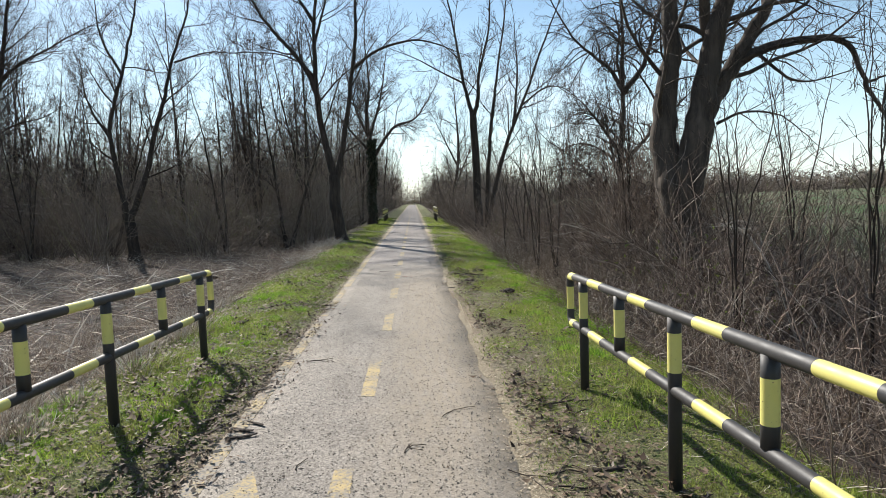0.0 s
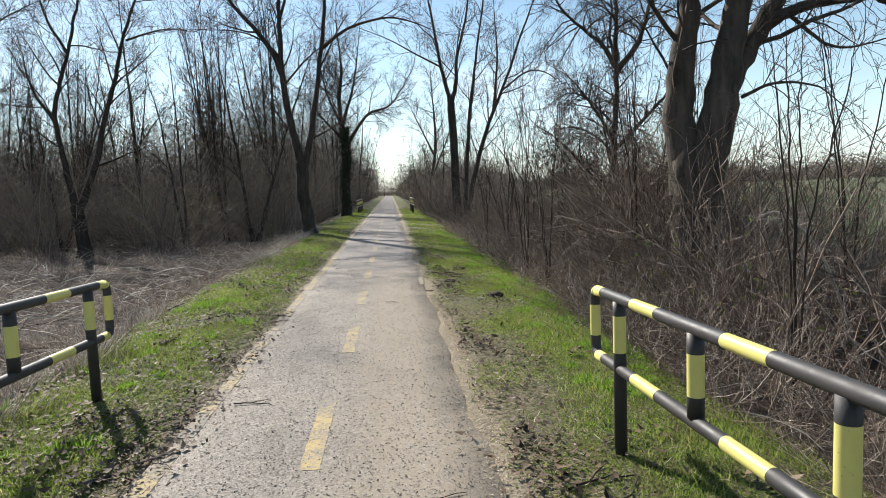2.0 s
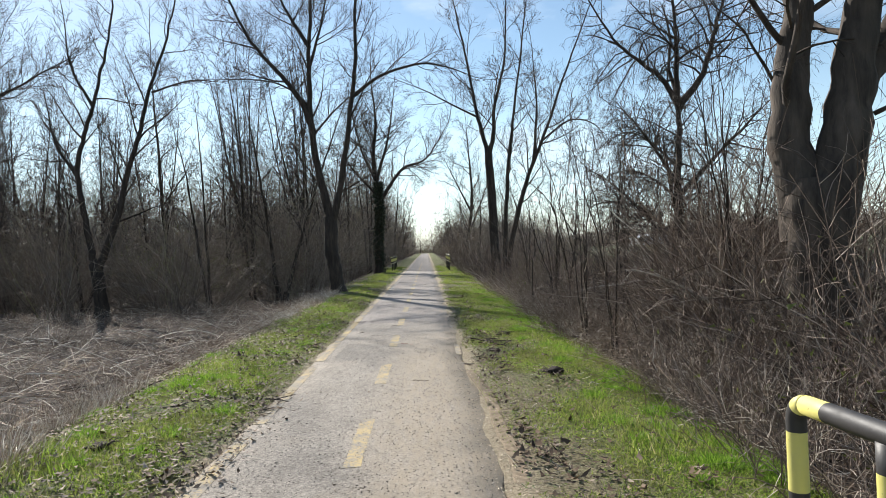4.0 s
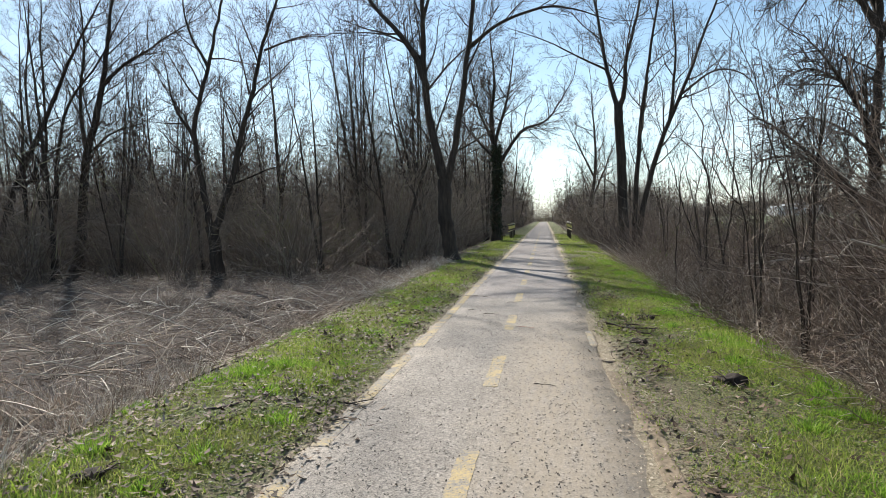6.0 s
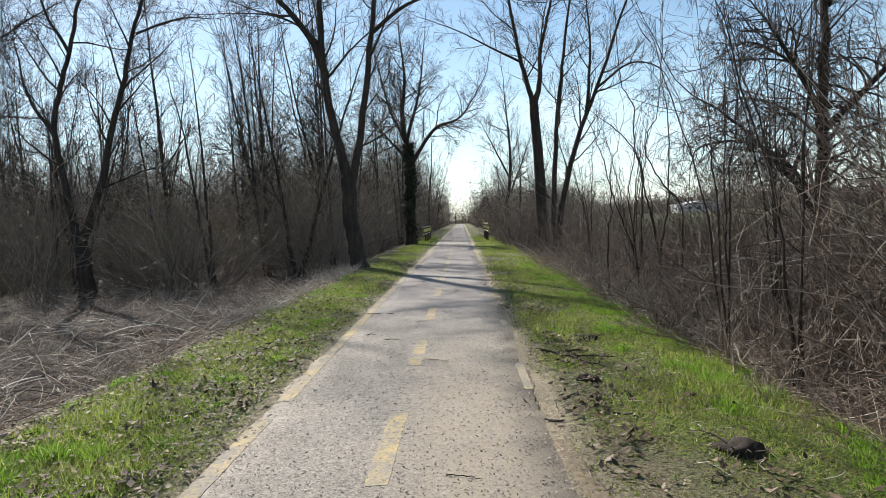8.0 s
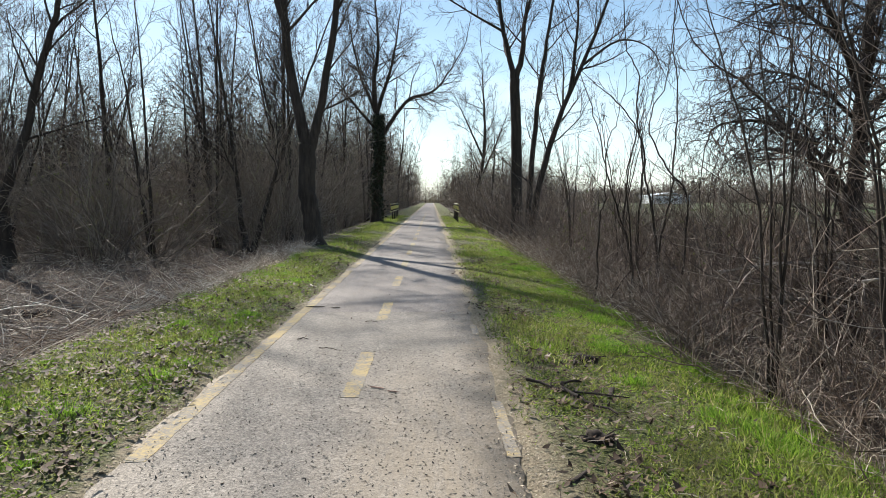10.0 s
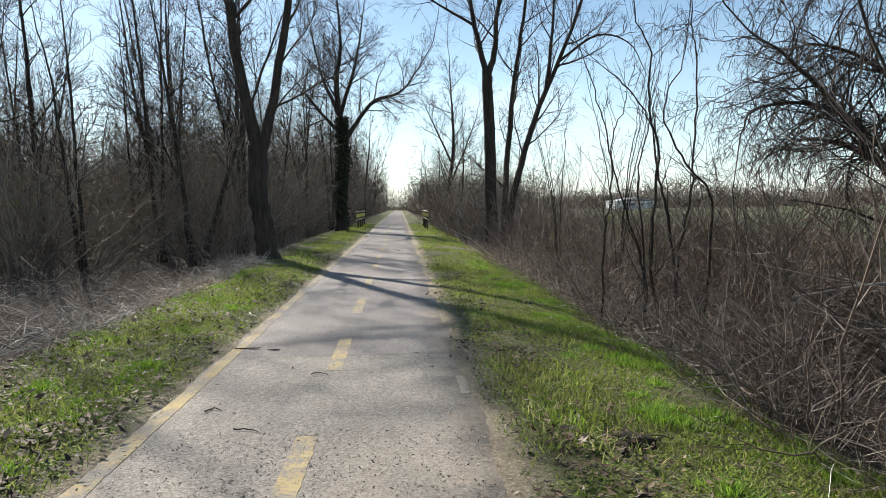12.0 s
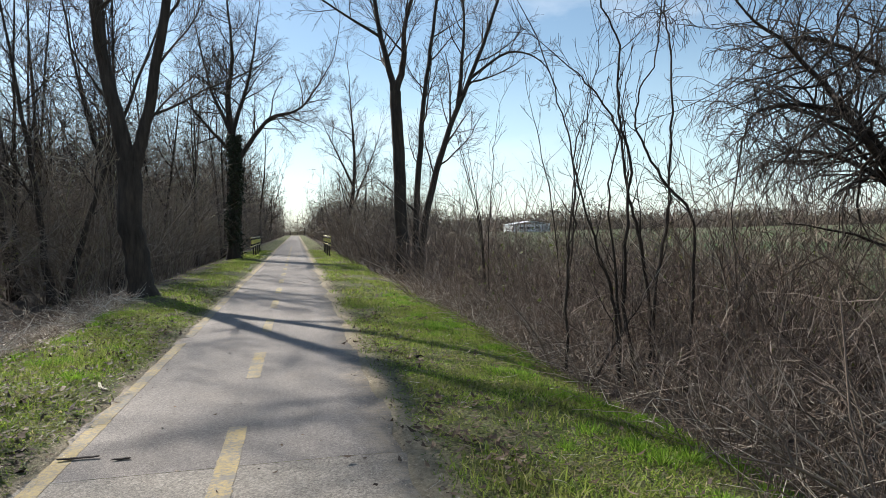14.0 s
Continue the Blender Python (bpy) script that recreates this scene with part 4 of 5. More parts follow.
for x, y in [(5.6, 64), (7.0, 57), (8.5, 70), (5.0, 82), (6.5, 92), (5.0, 104), (9.0, 84), (12, 76), (11, 98), (15, 110), (4.6, 112), (8, 118), (3.0, 232), (-1.5, 230), (-3.4, 226), (0.8, 236), (5.0, 185), (4.4, 205), (4.8, 126), (5.4, 140), (4.6, 155), (6.0, 168), (20, 104), (27, 118), (5.4, 97), (7.2, 108)]:
    plant(FAR_KINDS, x, y, rng.uniform(0.55, 0.8))
plant(KINDS, 6.2, 45.0, 0.5)

# ivy on the spreading tree
irng = np.random.default_rng(71)
n = 5200
hz = irng.uniform(0.0, 1.0, n) ** 0.9 * 6.4
ang = irng.uniform(0, 2 * np.pi, n)
rad = 0.24 + irng.gamma(1.4, 0.06, n) * (0.7 + 0.7 * np.sin(hz * 2.1 + ang))
cx = np.interp(hz, [0, 2.5, 5.2, 6.4], [0.05, 0.15, 0.3, 0.2])
pos = np.stack([cx + rad * np.cos(ang), rad * np.sin(ang), hz], axis=1)
dr = irng.normal(size=(n, 3)) + [0, 0, -0.7]
dr /= np.linalg.norm(dr, axis=1, keepdims=True)
v, f = slivers(irng, pos, dr, irng.uniform(0.07, 0.15, n), irng.uniform(0.07, 0.13, n))
part("ivy", mesh_from("ivy", v, f, [IVY]), None, ivy_tree, "dark green ivy leaves")

# ---------------------------------------------------------------- brush


def shrub_stems(seed, stems, height, spread, lean, twigs, r=0.008, light=False):
    """The stems of a bush, each with its twigs, as arrays."""
    rr = random.Random(seed)
    hb = Habit((twigs, 3, 2), (0.45, 0.55, 0.5), (42, 48, 48), (0.18, 0.2, 0.22, 0.2), (0.0, 0.03, 0.0, 0.0), pts=(6, 4, 3, 3), sides=(3, 1, 1, 1) if light else (4, 3, 1, 1), thin=0.6, tip=0.3, start=0.2, least=0.0045 if light else 0.0034)
    made = []
    for _ in range(stems):
        t = Tubes()
        a = rr.uniform(0, 6.28)
        q = rr.random() ** 0.7 * spread
        d = Vector((math.cos(a) * lean * rr.random(), math.sin(a) * lean * rr.random(), 1)).normalized()
        grow([t] * 4, Vector((q * math.cos(a), q * math.sin(a), -0.1)), d, height * rr.uniform(0.5, 1.1), r * rr.uniform(0.6, 1.3), 0, rr, hb, 1 if light else 2)
        made.append(t.arrays())
    return made


def joined(arrays):
    return merged(arrays, [(k, 0, 0, 0, 0, 1, 1) for k in range(len(arrays))])


BUSHES = [shrub_stems(80, 13, 2.1, 0.5, 1.2, 10, 0.014), shrub_stems(81, 22, 2.4, 0.5, 0.6, 7), shrub_stems(82, 32, 1.4, 0.7, 0.9, 5), shrub_stems(83, 20, 2.9, 0.45, 0.5, 8, 0.011), shrub_stems(84, 34, 1.0, 0.8, 1.1, 4, 0.006)]
SHRUBS = [joined(shrub_stems(80 + k, *q, light=True)) for k, q in enumerate([(14, 2.1, 0.6, 1.2, 12, 0.013), (19, 2.4, 0.55, 0.6, 10), (26, 1.4, 0.75, 0.9, 8), (19, 2.9, 0.5, 0.5, 12, 0.011), (28, 1.0, 0.8, 1.1, 6, 0.006)])]
bush_meshes = [[mesh_from("stem", v, f, [TWIG_RED], True) for v, f in stems] for stems in BUSHES]
BUSH_LABELS = ["reddish brown leafless bush at the foot of the verge", "tall leafless bush with thin upright stems", "low spreading leafless bush of tangled stems", "high thin-stemmed leafless thicket bush", "knee-high mat of dry brown stems"]
brng = random.Random(85)


def bush(which, x, y, s, stretch=1.0):
    root = thing("bush", (x, y, float(ground_z(x, y))), BUSH_LABELS[which], "bush", "bushes beside the verge")
    for me in bush_meshes[which]:
        part("stem", me, None, root)
    root.rotation_euler.z = brng.uniform(0, 6.28)
    root.scale = (s, s, s * stretch)


y = -3.0
while y < 30:
    bush(brng.choice((0, 2, 2, 4)), 3.45 + brng.uniform(-0.15, 0.35), y, brng.uniform(0.6, 0.9))
    y += brng.uniform(0.6, 0.95)
y = 2.4
while y < 30:
    big = y < 15
    bush(brng.choice((0, 1, 2)) if big else brng.choice((0, 2, 1)), 4.2 + brng.uniform(-0.3, 0.5), y, brng.uniform(0.75, 1.0) if big else brng.uniform(0.65, 0.9))
    y += brng.uniform(0.8, 1.2)
for _ in range(18):
    bush(brng.choice((1, 3, 3)), brng.uniform(5.5, 7.6), brng.uniform(7.5, 15.5), brng.uniform(0.8, 1.1))
for _ in range(14):
    bush(brng.choice((0, 3, 3)), brng.uniform(4.4, 6.0), brng.uniform(10.8, 14.2), brng.uniform(1.1, 1.4))
for _ in range(5):
    bush(3, brng.uniform(4.8, 6.0), brng.uniform(11.6, 13.8), brng.uniform(1.2, 1.5))

places = []
for _ in range(190):
    x, y = brng.uniform(4.8, 10.5), brng.uniform(-4.0, 34)
    near = y < 15
    places.append((brng.choice((0, 1, 2, 3)) if near else brng.choice((0, 1, 2, 3)), x, y, float(ground_z(x, y)), brng.uniform(0, 6.28), brng.uniform(0.9, 1.2) if near else brng.uniform(0.8, 1.15), 1.0))
for _ in range(110):
    x, y = brng.uniform(4.6, 10.0), brng.uniform(18.0, 31.0)
    places.append((brng.choice((0, 1, 1, 2, 3)), x, y, float(ground_z(x, y)), brng.uniform(0, 6.28), brng.uniform(0.6, 0.95), 1.0))
for _ in range(75):
    x, y = 3.3 + brng.random() ** 1.6 * 6, brng.uniform(30, 75)
    places.append((brng.choice((0, 1, 2, 3)), x, y, float(ground_z(x, y)), brng.uniform(0, 6.28), brng.uniform(0.9, 1.5), 1.0))
v, f = merged(SHRUBS, places)
tagged(new("roadside_brush", mesh_from("roadside_brush", v, f, [TWIG_RED], True)), "dense leafless brown brush between verge and field", "brush", kind="stuff")
places = []
for _ in range(125):
    x = -4.6 - brng.random() ** 1.1 * 26
    y = 28.5 + brng.random() ** 1.2 * 26 + (3.0 if x > -7 else 0)
    places.append((brng.choice((0, 1, 2, 3, 3)), x, y, float(ground_z(x, y)), brng.uniform(0, 6.28), brng.uniform(1.1, 2.0), 1.0))
for _ in range(50):
    x, y = -4.2 - brng.random() * 5, brng.uniform(34, 85)
    places.append((brng.choice((1, 3)), x, y, float(ground_z(x, y)), brng.uniform(0, 6.28), brng.uniform(1.3, 2.2), 1.0))
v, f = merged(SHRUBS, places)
tagged(new("undergrowth", mesh_from("undergrowth", v, f, [TWIG_HAZED], True)), "dark brown leafless undergrowth beneath the trees", "undergrowth", kind="stuff")


def twig_mass(name, seed, count, xr, yr, hfun, length, width, mat, label, keep=lambda x, y: x == x):
    """A far wood's fine branches: very many thin pointed twigs standing mostly upright."""
    r = np.random.default_rng(seed)
    x, y = r.uniform(*xr, count), r.uniform(*yr, count)
    ok = keep(x, y)
    x, y = x[ok], y[ok]
    n = len(x)
    top = hfun(x, y)
    z = ground_z(x, y) + top * r.random(n) ** 1.4 * r.uniform(0.55, 1.3, n)
    d = r.normal(size=(n, 3)) * [0.8, 0.8, 0.6] + [0, 0, 0.35]
    d /= np.linalg.norm(d, axis=1, keepdims=True)
    v, f = slivers(r, np.stack([x, y, z], axis=1), d, r.uniform(*length, n), r.uniform(*width, n))
    tagged(new(name, mesh_from(name, v, f, [mat])), label, "wood", kind="stuff")


lump = lambda x, y: 1 + 0.3 * np.sin(x * 0.9 + y * 0.4) + 0.25 * np.sin(x * 2.1 - y * 0.7) + 0.2 * np.sin(x * 0.37 - y * 0.23 + 1)
# no air haze here; the lightened twig colour stands in for it
twig_mass("wood_interior", 90, 170000, (-60, -5.2), (32, 78), lambda x, y: (5.4 + 0.05 * (y - 32)) * lump(x, y), (0.5, 1.6), (0.012, 0.032), TWIG_HAZED, "dim brown tangle of branches inside the wood")
twig_mass("wood_interior", 91, 110000, (-110, -4.6), (78, 135), lambda x, y: 9.6 * lump(x, y), (0.8, 2.4), (0.03, 0.09), TWIG_HAZED, "distant leafless wood in brown haze", lambda x, y: x < -5 + 0 * y)
twig_mass("wood_interior", 92, 70000, (-70, -16), (-15, 32), lambda x, y: 6.2 * lump(x, y), (0.6, 1.8), (0.02, 0.05), TWIG_HAZED, "leafless wood beside the clearing", lambda x, y: x < -24 + 0.12 * y + 3 * np.sin(y * 0.3))
twig_mass("wood_interior", 97, 60000, (-17, -3.4), (58, 120), lambda x, y: 9.0 * lump(x, y), (0.6, 1.8), (0.02, 0.05), TWIG_HAZED, "leafless trees crowding the far path")
twig_mass("wood_right", 98, 26000, (4.4, 15), (76, 124), lambda x, y: 5.0 * lump(x, y), (0.6, 1.8), (0.025, 0.06), TWIG_HAZED, "leafless trees crowding the far verge")
twig_mass("wood_interior", 99, 42000, (-40, -2.9), (120, 228), lambda x, y: 9.5 * lump(x, y), (0.8, 2.4), (0.04, 0.1), TWIG_HAZED, "distant leafless trees along the far path")
twig_mass("wood_right", 96, 30000, (3.2, 30), (122, 228), lambda x, y: 7.0 * lump(x, y), (0.8, 2.2), (0.04, 0.1), TWIG_HAZED, "distant leafless trees along the far verge")
twig_mass("wood_end", 93, 40000, (-50, 50), (226, 270), lambda x, y: np.minimum(6.0 + 0.3 * np.abs(x - 1.0), 12.0) * lump(x, y), (0.8, 2.2), (0.04, 0.1), TWIG_HAZED, "distant leafless trees closing the path's view")
twig_mass("wood_right", 94, 42000, (4.2, 16), (58, 124), lambda x, y: 2.6 * lump(x, y) * np.clip(1.6 - (x - 4) / 12, 0.3, 2), (0.5, 1.5), (0.02, 0.06), TWIG_HAZED, "leafless hedge along the far verge")
twig_mass("far_tree_line", 95, 60000, (14, 620), (330, 420), lambda x, y: 9.0 * (1 + 0.35 * np.sin(x * 0.05) + 0.3 * np.sin(x * 0.13 + 1)), (2.0, 5.0), (0.25, 0.7), TWIG_HAZED, "hazy tree line beyond the green field")

# ---------------------------------------------------------------- grass, reeds, litter


def blades(name, seed, y0, y1, density, height, width, label):
    r = np.random.default_rng(seed)
    n = int((4.2 + 2.3) * (y1 - y0) * density)
    left = r.random(n) < 0.6
    x = np.where(left, -1.16 - r.random(n) ** 1.2 * 3.3, 1.13 + r.random(n) * 2.2)
    y = r.uniform(y0, y1, n)
    clump = np.sin(x * 2.3 + np.sin(y * 1.1) * 2) + np.sin(y * 1.9 + x * 1.3 + 1) + np.sin(x * 5.1 - y * 3.7) * 0.7 + r.normal(0, 0.5, n)
    lush = np.where(left, smoothstep(-1.15, -1.7, x) * (1 - smoothstep(-2.3, -3.4, x)), 0.12 + 0.95 * smoothstep(1.5, 2.1, x + 0.45 * smoothstep(11, 14, y)))
    keep = (clump + lush * 0.9 > 0.55) & (r.random(n) < 0.2 + 0.8 * lush)
    x, y, lush, clump = x[keep], y[keep], lush[keep], clump[keep]
    n = len(x)
    lean = r.normal(size=(n, 3)) * [0.45, 0.45, 0.1] + [0, 0, 0.8]
    lean /= np.linalg.norm(lean, axis=1, keepdims=True)
    tuft = np.clip(np.sin(x * 1.9 + np.sin(y * 0.8) * 1.7) * np.sin(y * 1.45 - x * 0.9 + 0.6) + 0.25, 0, 1)
    h = r.uniform(*height, n) * (0.3 + 0.25 * lush + 0.1 * np.clip(clump, 0, 2) + 0.75 * tuft * lush)
    w = r.uniform(*width, n)
    p = np.stack([x, y, ground_z(x, y) - 0.004], axis=1)
    a = r.uniform(0, 2 * np.pi, n)
    side = np.stack([np.cos(a), np.sin(a), 0 * a], axis=1) * (w / 2)[:, None]
    mid = p + lean * (h * 0.55)[:, None]
    bent = lean + r.normal(size=(n, 3)) * 0.35 - [0, 0, 0.15]
    tip = mid + bent * (h * 0.5)[:, None]
    v = np.stack([p - side, p + side, mid + side * 0.7, mid - side * 0.7, tip], axis=1).reshape(-1, 3)
    b = (np.arange(n) * 5)[:, None]
    f = np.concatenate([b + [0, 1, 2], b + [0, 2, 3], b + [3, 2, 4]], axis=1).reshape(-1, 3)
    tagged(new(name, mesh_from(name, v, f, [GRASS])), label, "grass", kind="stuff")


blades("verge_grass", 104, -6, 1.6, 420, (0.03, 0.1), (0.01, 0.018), "green grass on the verges behind the railings")
blades("verge_grass", 101, 1.6, 13, 1700, (0.025, 0.1), (0.004, 0.008), "short bright green spring grass on the verges")
blades("verge_grass", 102, 13, 26, 1100, (0.03, 0.1), (0.007, 0.012), "patchy green spring grass on the verges")
blades("verge_grass", 103, 26, 62, 320, (0.04, 0.1), (0.016, 0.03), "green grass strips along the distant path")


def short_turf(seed, y0, y1, density, length, width, label):
    """The close low growth between the taller blades."""
    r = np.random.default_rng(seed)
    n = int(5.0 * (y1 - y0) * density)
    left = r.random(n) < 0.58
    x = np.where(left, -1.13 - r.random(n) * 2.9, 1.1 + r.random(n) * 2.1)
    y = r.uniform(y0, y1, n)
    patch = np.sin(x * 3.3 + np.sin(y * 1.7) * 2) + np.sin(y * 2.6 - x * 1.9) + r.normal(0, 0.7, n)
    near_edge = np.where(left, smoothstep(-1.1, -1.45, x) * (1 - smoothstep(-2.3, -3.4, x)), smoothstep(1.05, 1.5, x))
    thin = np.where(left, 0.4 * (1 - smoothstep(-1.3, -1.9, x)), 1.1 * (1 - smoothstep(1.6, 2.1, x + 0.45 * smoothstep(11, 14, y))))
    ok = (patch > -0.7 + thin) & (r.random(n) < 0.12 + 0.88 * near_edge)
    x, y = x[ok], y[ok]
    n = len(x)
    d = r.normal(size=(n, 3)) * [0.8, 0.8, 0.2] + [0, 0, 0.6]
    d /= np.linalg.norm(d, axis=1, keepdims=True)
    v, f = slivers(r, np.stack([x, y, ground_z(x, y) - 0.002], axis=1), d, r.uniform(*length, n), r.uniform(*width, n))
    tagged(new("short_turf", mesh_from("short_turf", v, f, [GRASS])), label, "grass", kind="stuff")


short_turf(106, 1.6, 12, 4200, (0.015, 0.045), (0.005, 0.011), "close short turf with moss on the verges")
short_turf(107, 12, 27, 2400, (0.02, 0.05), (0.008, 0.015), "close short turf further along the verges")


def lying(name, seed, count, region, length, rad, lift, mat, label, up=0.12, bend=0.24):
    """Dead stems that lie about and cross one another."""
    r = random.Random(seed)
    t = Tubes()
    for _ in range(count):
        x, y = region(r)
        a = r.uniform(0, 6.28)
        d = Vector((math.cos(a), math.sin(a), r.uniform(-0.02, up)))
        ln = r.uniform(*length)
        p = Vector((x, y, float(ground_z(x, y)) + r.uniform(0.0, lift)))
        pts = [p.copy()]
        for _k in range(4):
            d = (d + Vector((r.gauss(0, bend), r.gauss(0, bend), r.gauss(0, bend * 0.6) - 0.06))).normalized()
            p = p + d * ln / 4
            p.z = max(p.z, float(ground_z(p.x, p.y)) + 0.004)
            pts.append(p.copy())
        q = r.uniform(*rad)
        t.add(pts, [q, q, q * 0.9, q * 0.8, q * 0.5], 3 if q > 0.0055 else 1)
    return tagged(new(name, t.mesh(name, mat)), label, "dead stems", kind="stuff")


PALE_REED = mat_islands("pale_reed", [(0.0, (0.2, 0.15, 0.115)), (0.5, (0.46, 0.38, 0.3)), (1.0, (0.82, 0.76, 0.66))])
lying("dead_reeds", 110, 9000, lambda r: (-3.5 - r.random() ** 1.5 * 16, r.uniform(-3, 30)), (0.15, 0.8), (0.0025, 0.007), 0.14, STRAW, "flattened pale dead reeds in the clearing", 0.7)
places = []
TUSSOCKS = [joined(shrub_stems(180 + k, 20, 0.7, 0.5, 1.6, 2, 0.0045, light=True)) for k in range(4)]
for _ in range(420):
    x, y = -3.6 - brng.random() ** 1.3 * 17, brng.uniform(-4, 30)
    places.append((brng.randrange(4), x, y, float(ground_z(x, y)) - 0.02, brng.uniform(0, 6.28), brng.uniform(0.5, 1.2), brng.uniform(0.5, 1.1)))
v, f = merged(TUSSOCKS, places)
tagged(new("dead_reeds", mesh_from("dead_reeds", v, f, [STRAW], True)), "broken tussocks of brown dead reeds", "dead stems", kind="stuff")
lying("reed_stalks", 113, 900, lambda r: (-4.0 - r.random() ** 1.4 * 13, r.uniform(5, 21)), (0.25, 1.15), (0.005, 0.011), 0.3, PALE_REED, "thick pale broken reed stalks in the clearing", 0.7, 0.09)
lying("dry_stems", 111, 4200, lambda r: (2.95 + r.random() ** 1.5 * 2.2, r.uniform(2, 34)), (0.25, 0.9), (0.0015, 0.0035), 0.16, STRAW, "dry pale grass stems along the brush", 0.9)
lying("dry_stems", 112, 1500, lambda r: (-3.0 - r.random() * 1.6, r.uniform(3, 34)), (0.15, 0.6), (0.0015, 0.003), 0.06, STRAW, "dry stems on the edge of the bank", 0.5)


def scatter_leaves(name, seed, n, region, size, mat, label, lift=0.012, curl=0.5):
    r = np.random.default_rng(seed)
    x, y = region(r, n)
    s = r.uniform(*size, n)
    a = r.uniform(0, 2 * np.pi, n)
    z = np.maximum(ground_z(x, y), np.where((x > PATH_L) & (x < PATH_R), 0.006, -9)) + r.uniform(0.002, lift, n)
    u = np.stack([np.cos(a), np.sin(a), r.normal(0, 0.25, n)], axis=1) * s[:, None]
    w = np.stack([-np.sin(a), np.cos(a), r.normal(0, 0.25, n)], axis=1) * (s * r.uniform(0.25, 0.6, n))[:, None]
    c = np.stack([x, y, z], axis=1)
    rise = np.zeros((n, 3))
    rise[:, 2] = s * curl * r.uniform(0.1, 1, n)
    v = np.stack([c - u + rise, c + w * 0.9, c + u + rise * 0.6, c - w * 0.9, c - rise * 0.1], axis=1).reshape(-1, 3)
    b = (np.arange(n) * 5)[:, None]
    f = np.concatenate([b + [0, 4, 1], b + [1, 4, 2], b + [2, 4, 3], b + [3, 4, 0]], axis=1).reshape(-1, 3)
    tagged(new(name, mesh_from(name, v, f, [mat])), label, "litter", kind="stuff")


def clump_spots(r, n):
    """Litter that has drifted together in heaps on the verges."""
    k = 190
    side = r.random(k) < 0.66
    cx = np.where(side, -1.2 - r.gamma(1.6, 0.5, k), 1.2 + r.gamma(1.6, 0.32, k))
    cy = 1.0 + 24 * r.random(k) ** 1.1
    size = r.uniform(0.05, 0.2, k)
    i = r.integers(0, k, n)
    return cx[i] + r.normal(0, 1, n) * size[i], cy[i] + r.normal(0, 1, n) * size[i] * 1.5


def verge_spots(r, n):
    left = r.random(n) < 0.68
    x = np.where(left, -1.1 - r.gamma(1.3, 0.55, n), 1.12 + r.gamma(1.4, 0.42, n))
    return x, 2.0 + 30 * r.random(n) ** 1.25


scatter_leaves("fallen_leaves", 120, 8500, verge_spots, (0.01, 0.042), LEAF, "curled dark dead leaves and pods in the grass", 0.06)
scatter_leaves("fallen_leaves", 127, 5000, clump_spots, (0.015, 0.05), LEAF, "drifts of dark dead leaves and bark scraps", 0.07, 0.7)
scatter_leaves("fallen_leaves", 121, 900, lambda r, n: (-1.15 + r.normal(0, 0.13, n), 2.5 + r.random(n) * 8), (0.012, 0.045), LEAF, "curled dark dead leaves along the path edge", 0.03)
scatter_leaves("fallen_leaves", 122, 9000, lambda r, n: (-3.2 - r.random(n) ** 1.4 * 16, r.uniform(3, 31, n)), (0.015, 0.05), LEAF, "brown leaf litter in the clearing", 0.03)
scatter_leaves("grit", 123, 27000, lambda r, n: (r.uniform(-1.05, 1.02, n), 1.2 + 14 * r.random(n) ** 1.6), (0.0055, 0.0135), SPECK, "dark grit and seed husks strewn on asphalt", 0.002, 0.3)
scatter_leaves("grit", 124, 260, lambda r, n: (r.uniform(-1.0, 1.0, n), r.uniform(2, 24, n)), (0.01, 0.022), LEAF, "small dark husks on asphalt", 0.003, 0.5)

scatter_leaves("low_weeds", 125, 16000, lambda r, n: (np.where(r.random(n) < 0.6, -1.2 - r.random(n) ** 1.1 * 2.6, 1.15 + r.random(n) * 2.0), 2.0 + 22 * r.random(n) ** 1.3), (0.008, 0.022), WEED, "low broad-leaved weeds and clover in the turf", 0.03, 0.4)
scatter_leaves("sand", 126, 9000, lambda r, n: (np.where(r.random(n) < 0.65, 1.08 + r.normal(0, 0.06, n), -1.14 + r.normal(0, 0.05, n)), 1.5 + 22 * r.random(n) ** 1.3), (0.004, 0.014), SAND, "loose pale sand along the broken path edge", 0.006, 0.3)



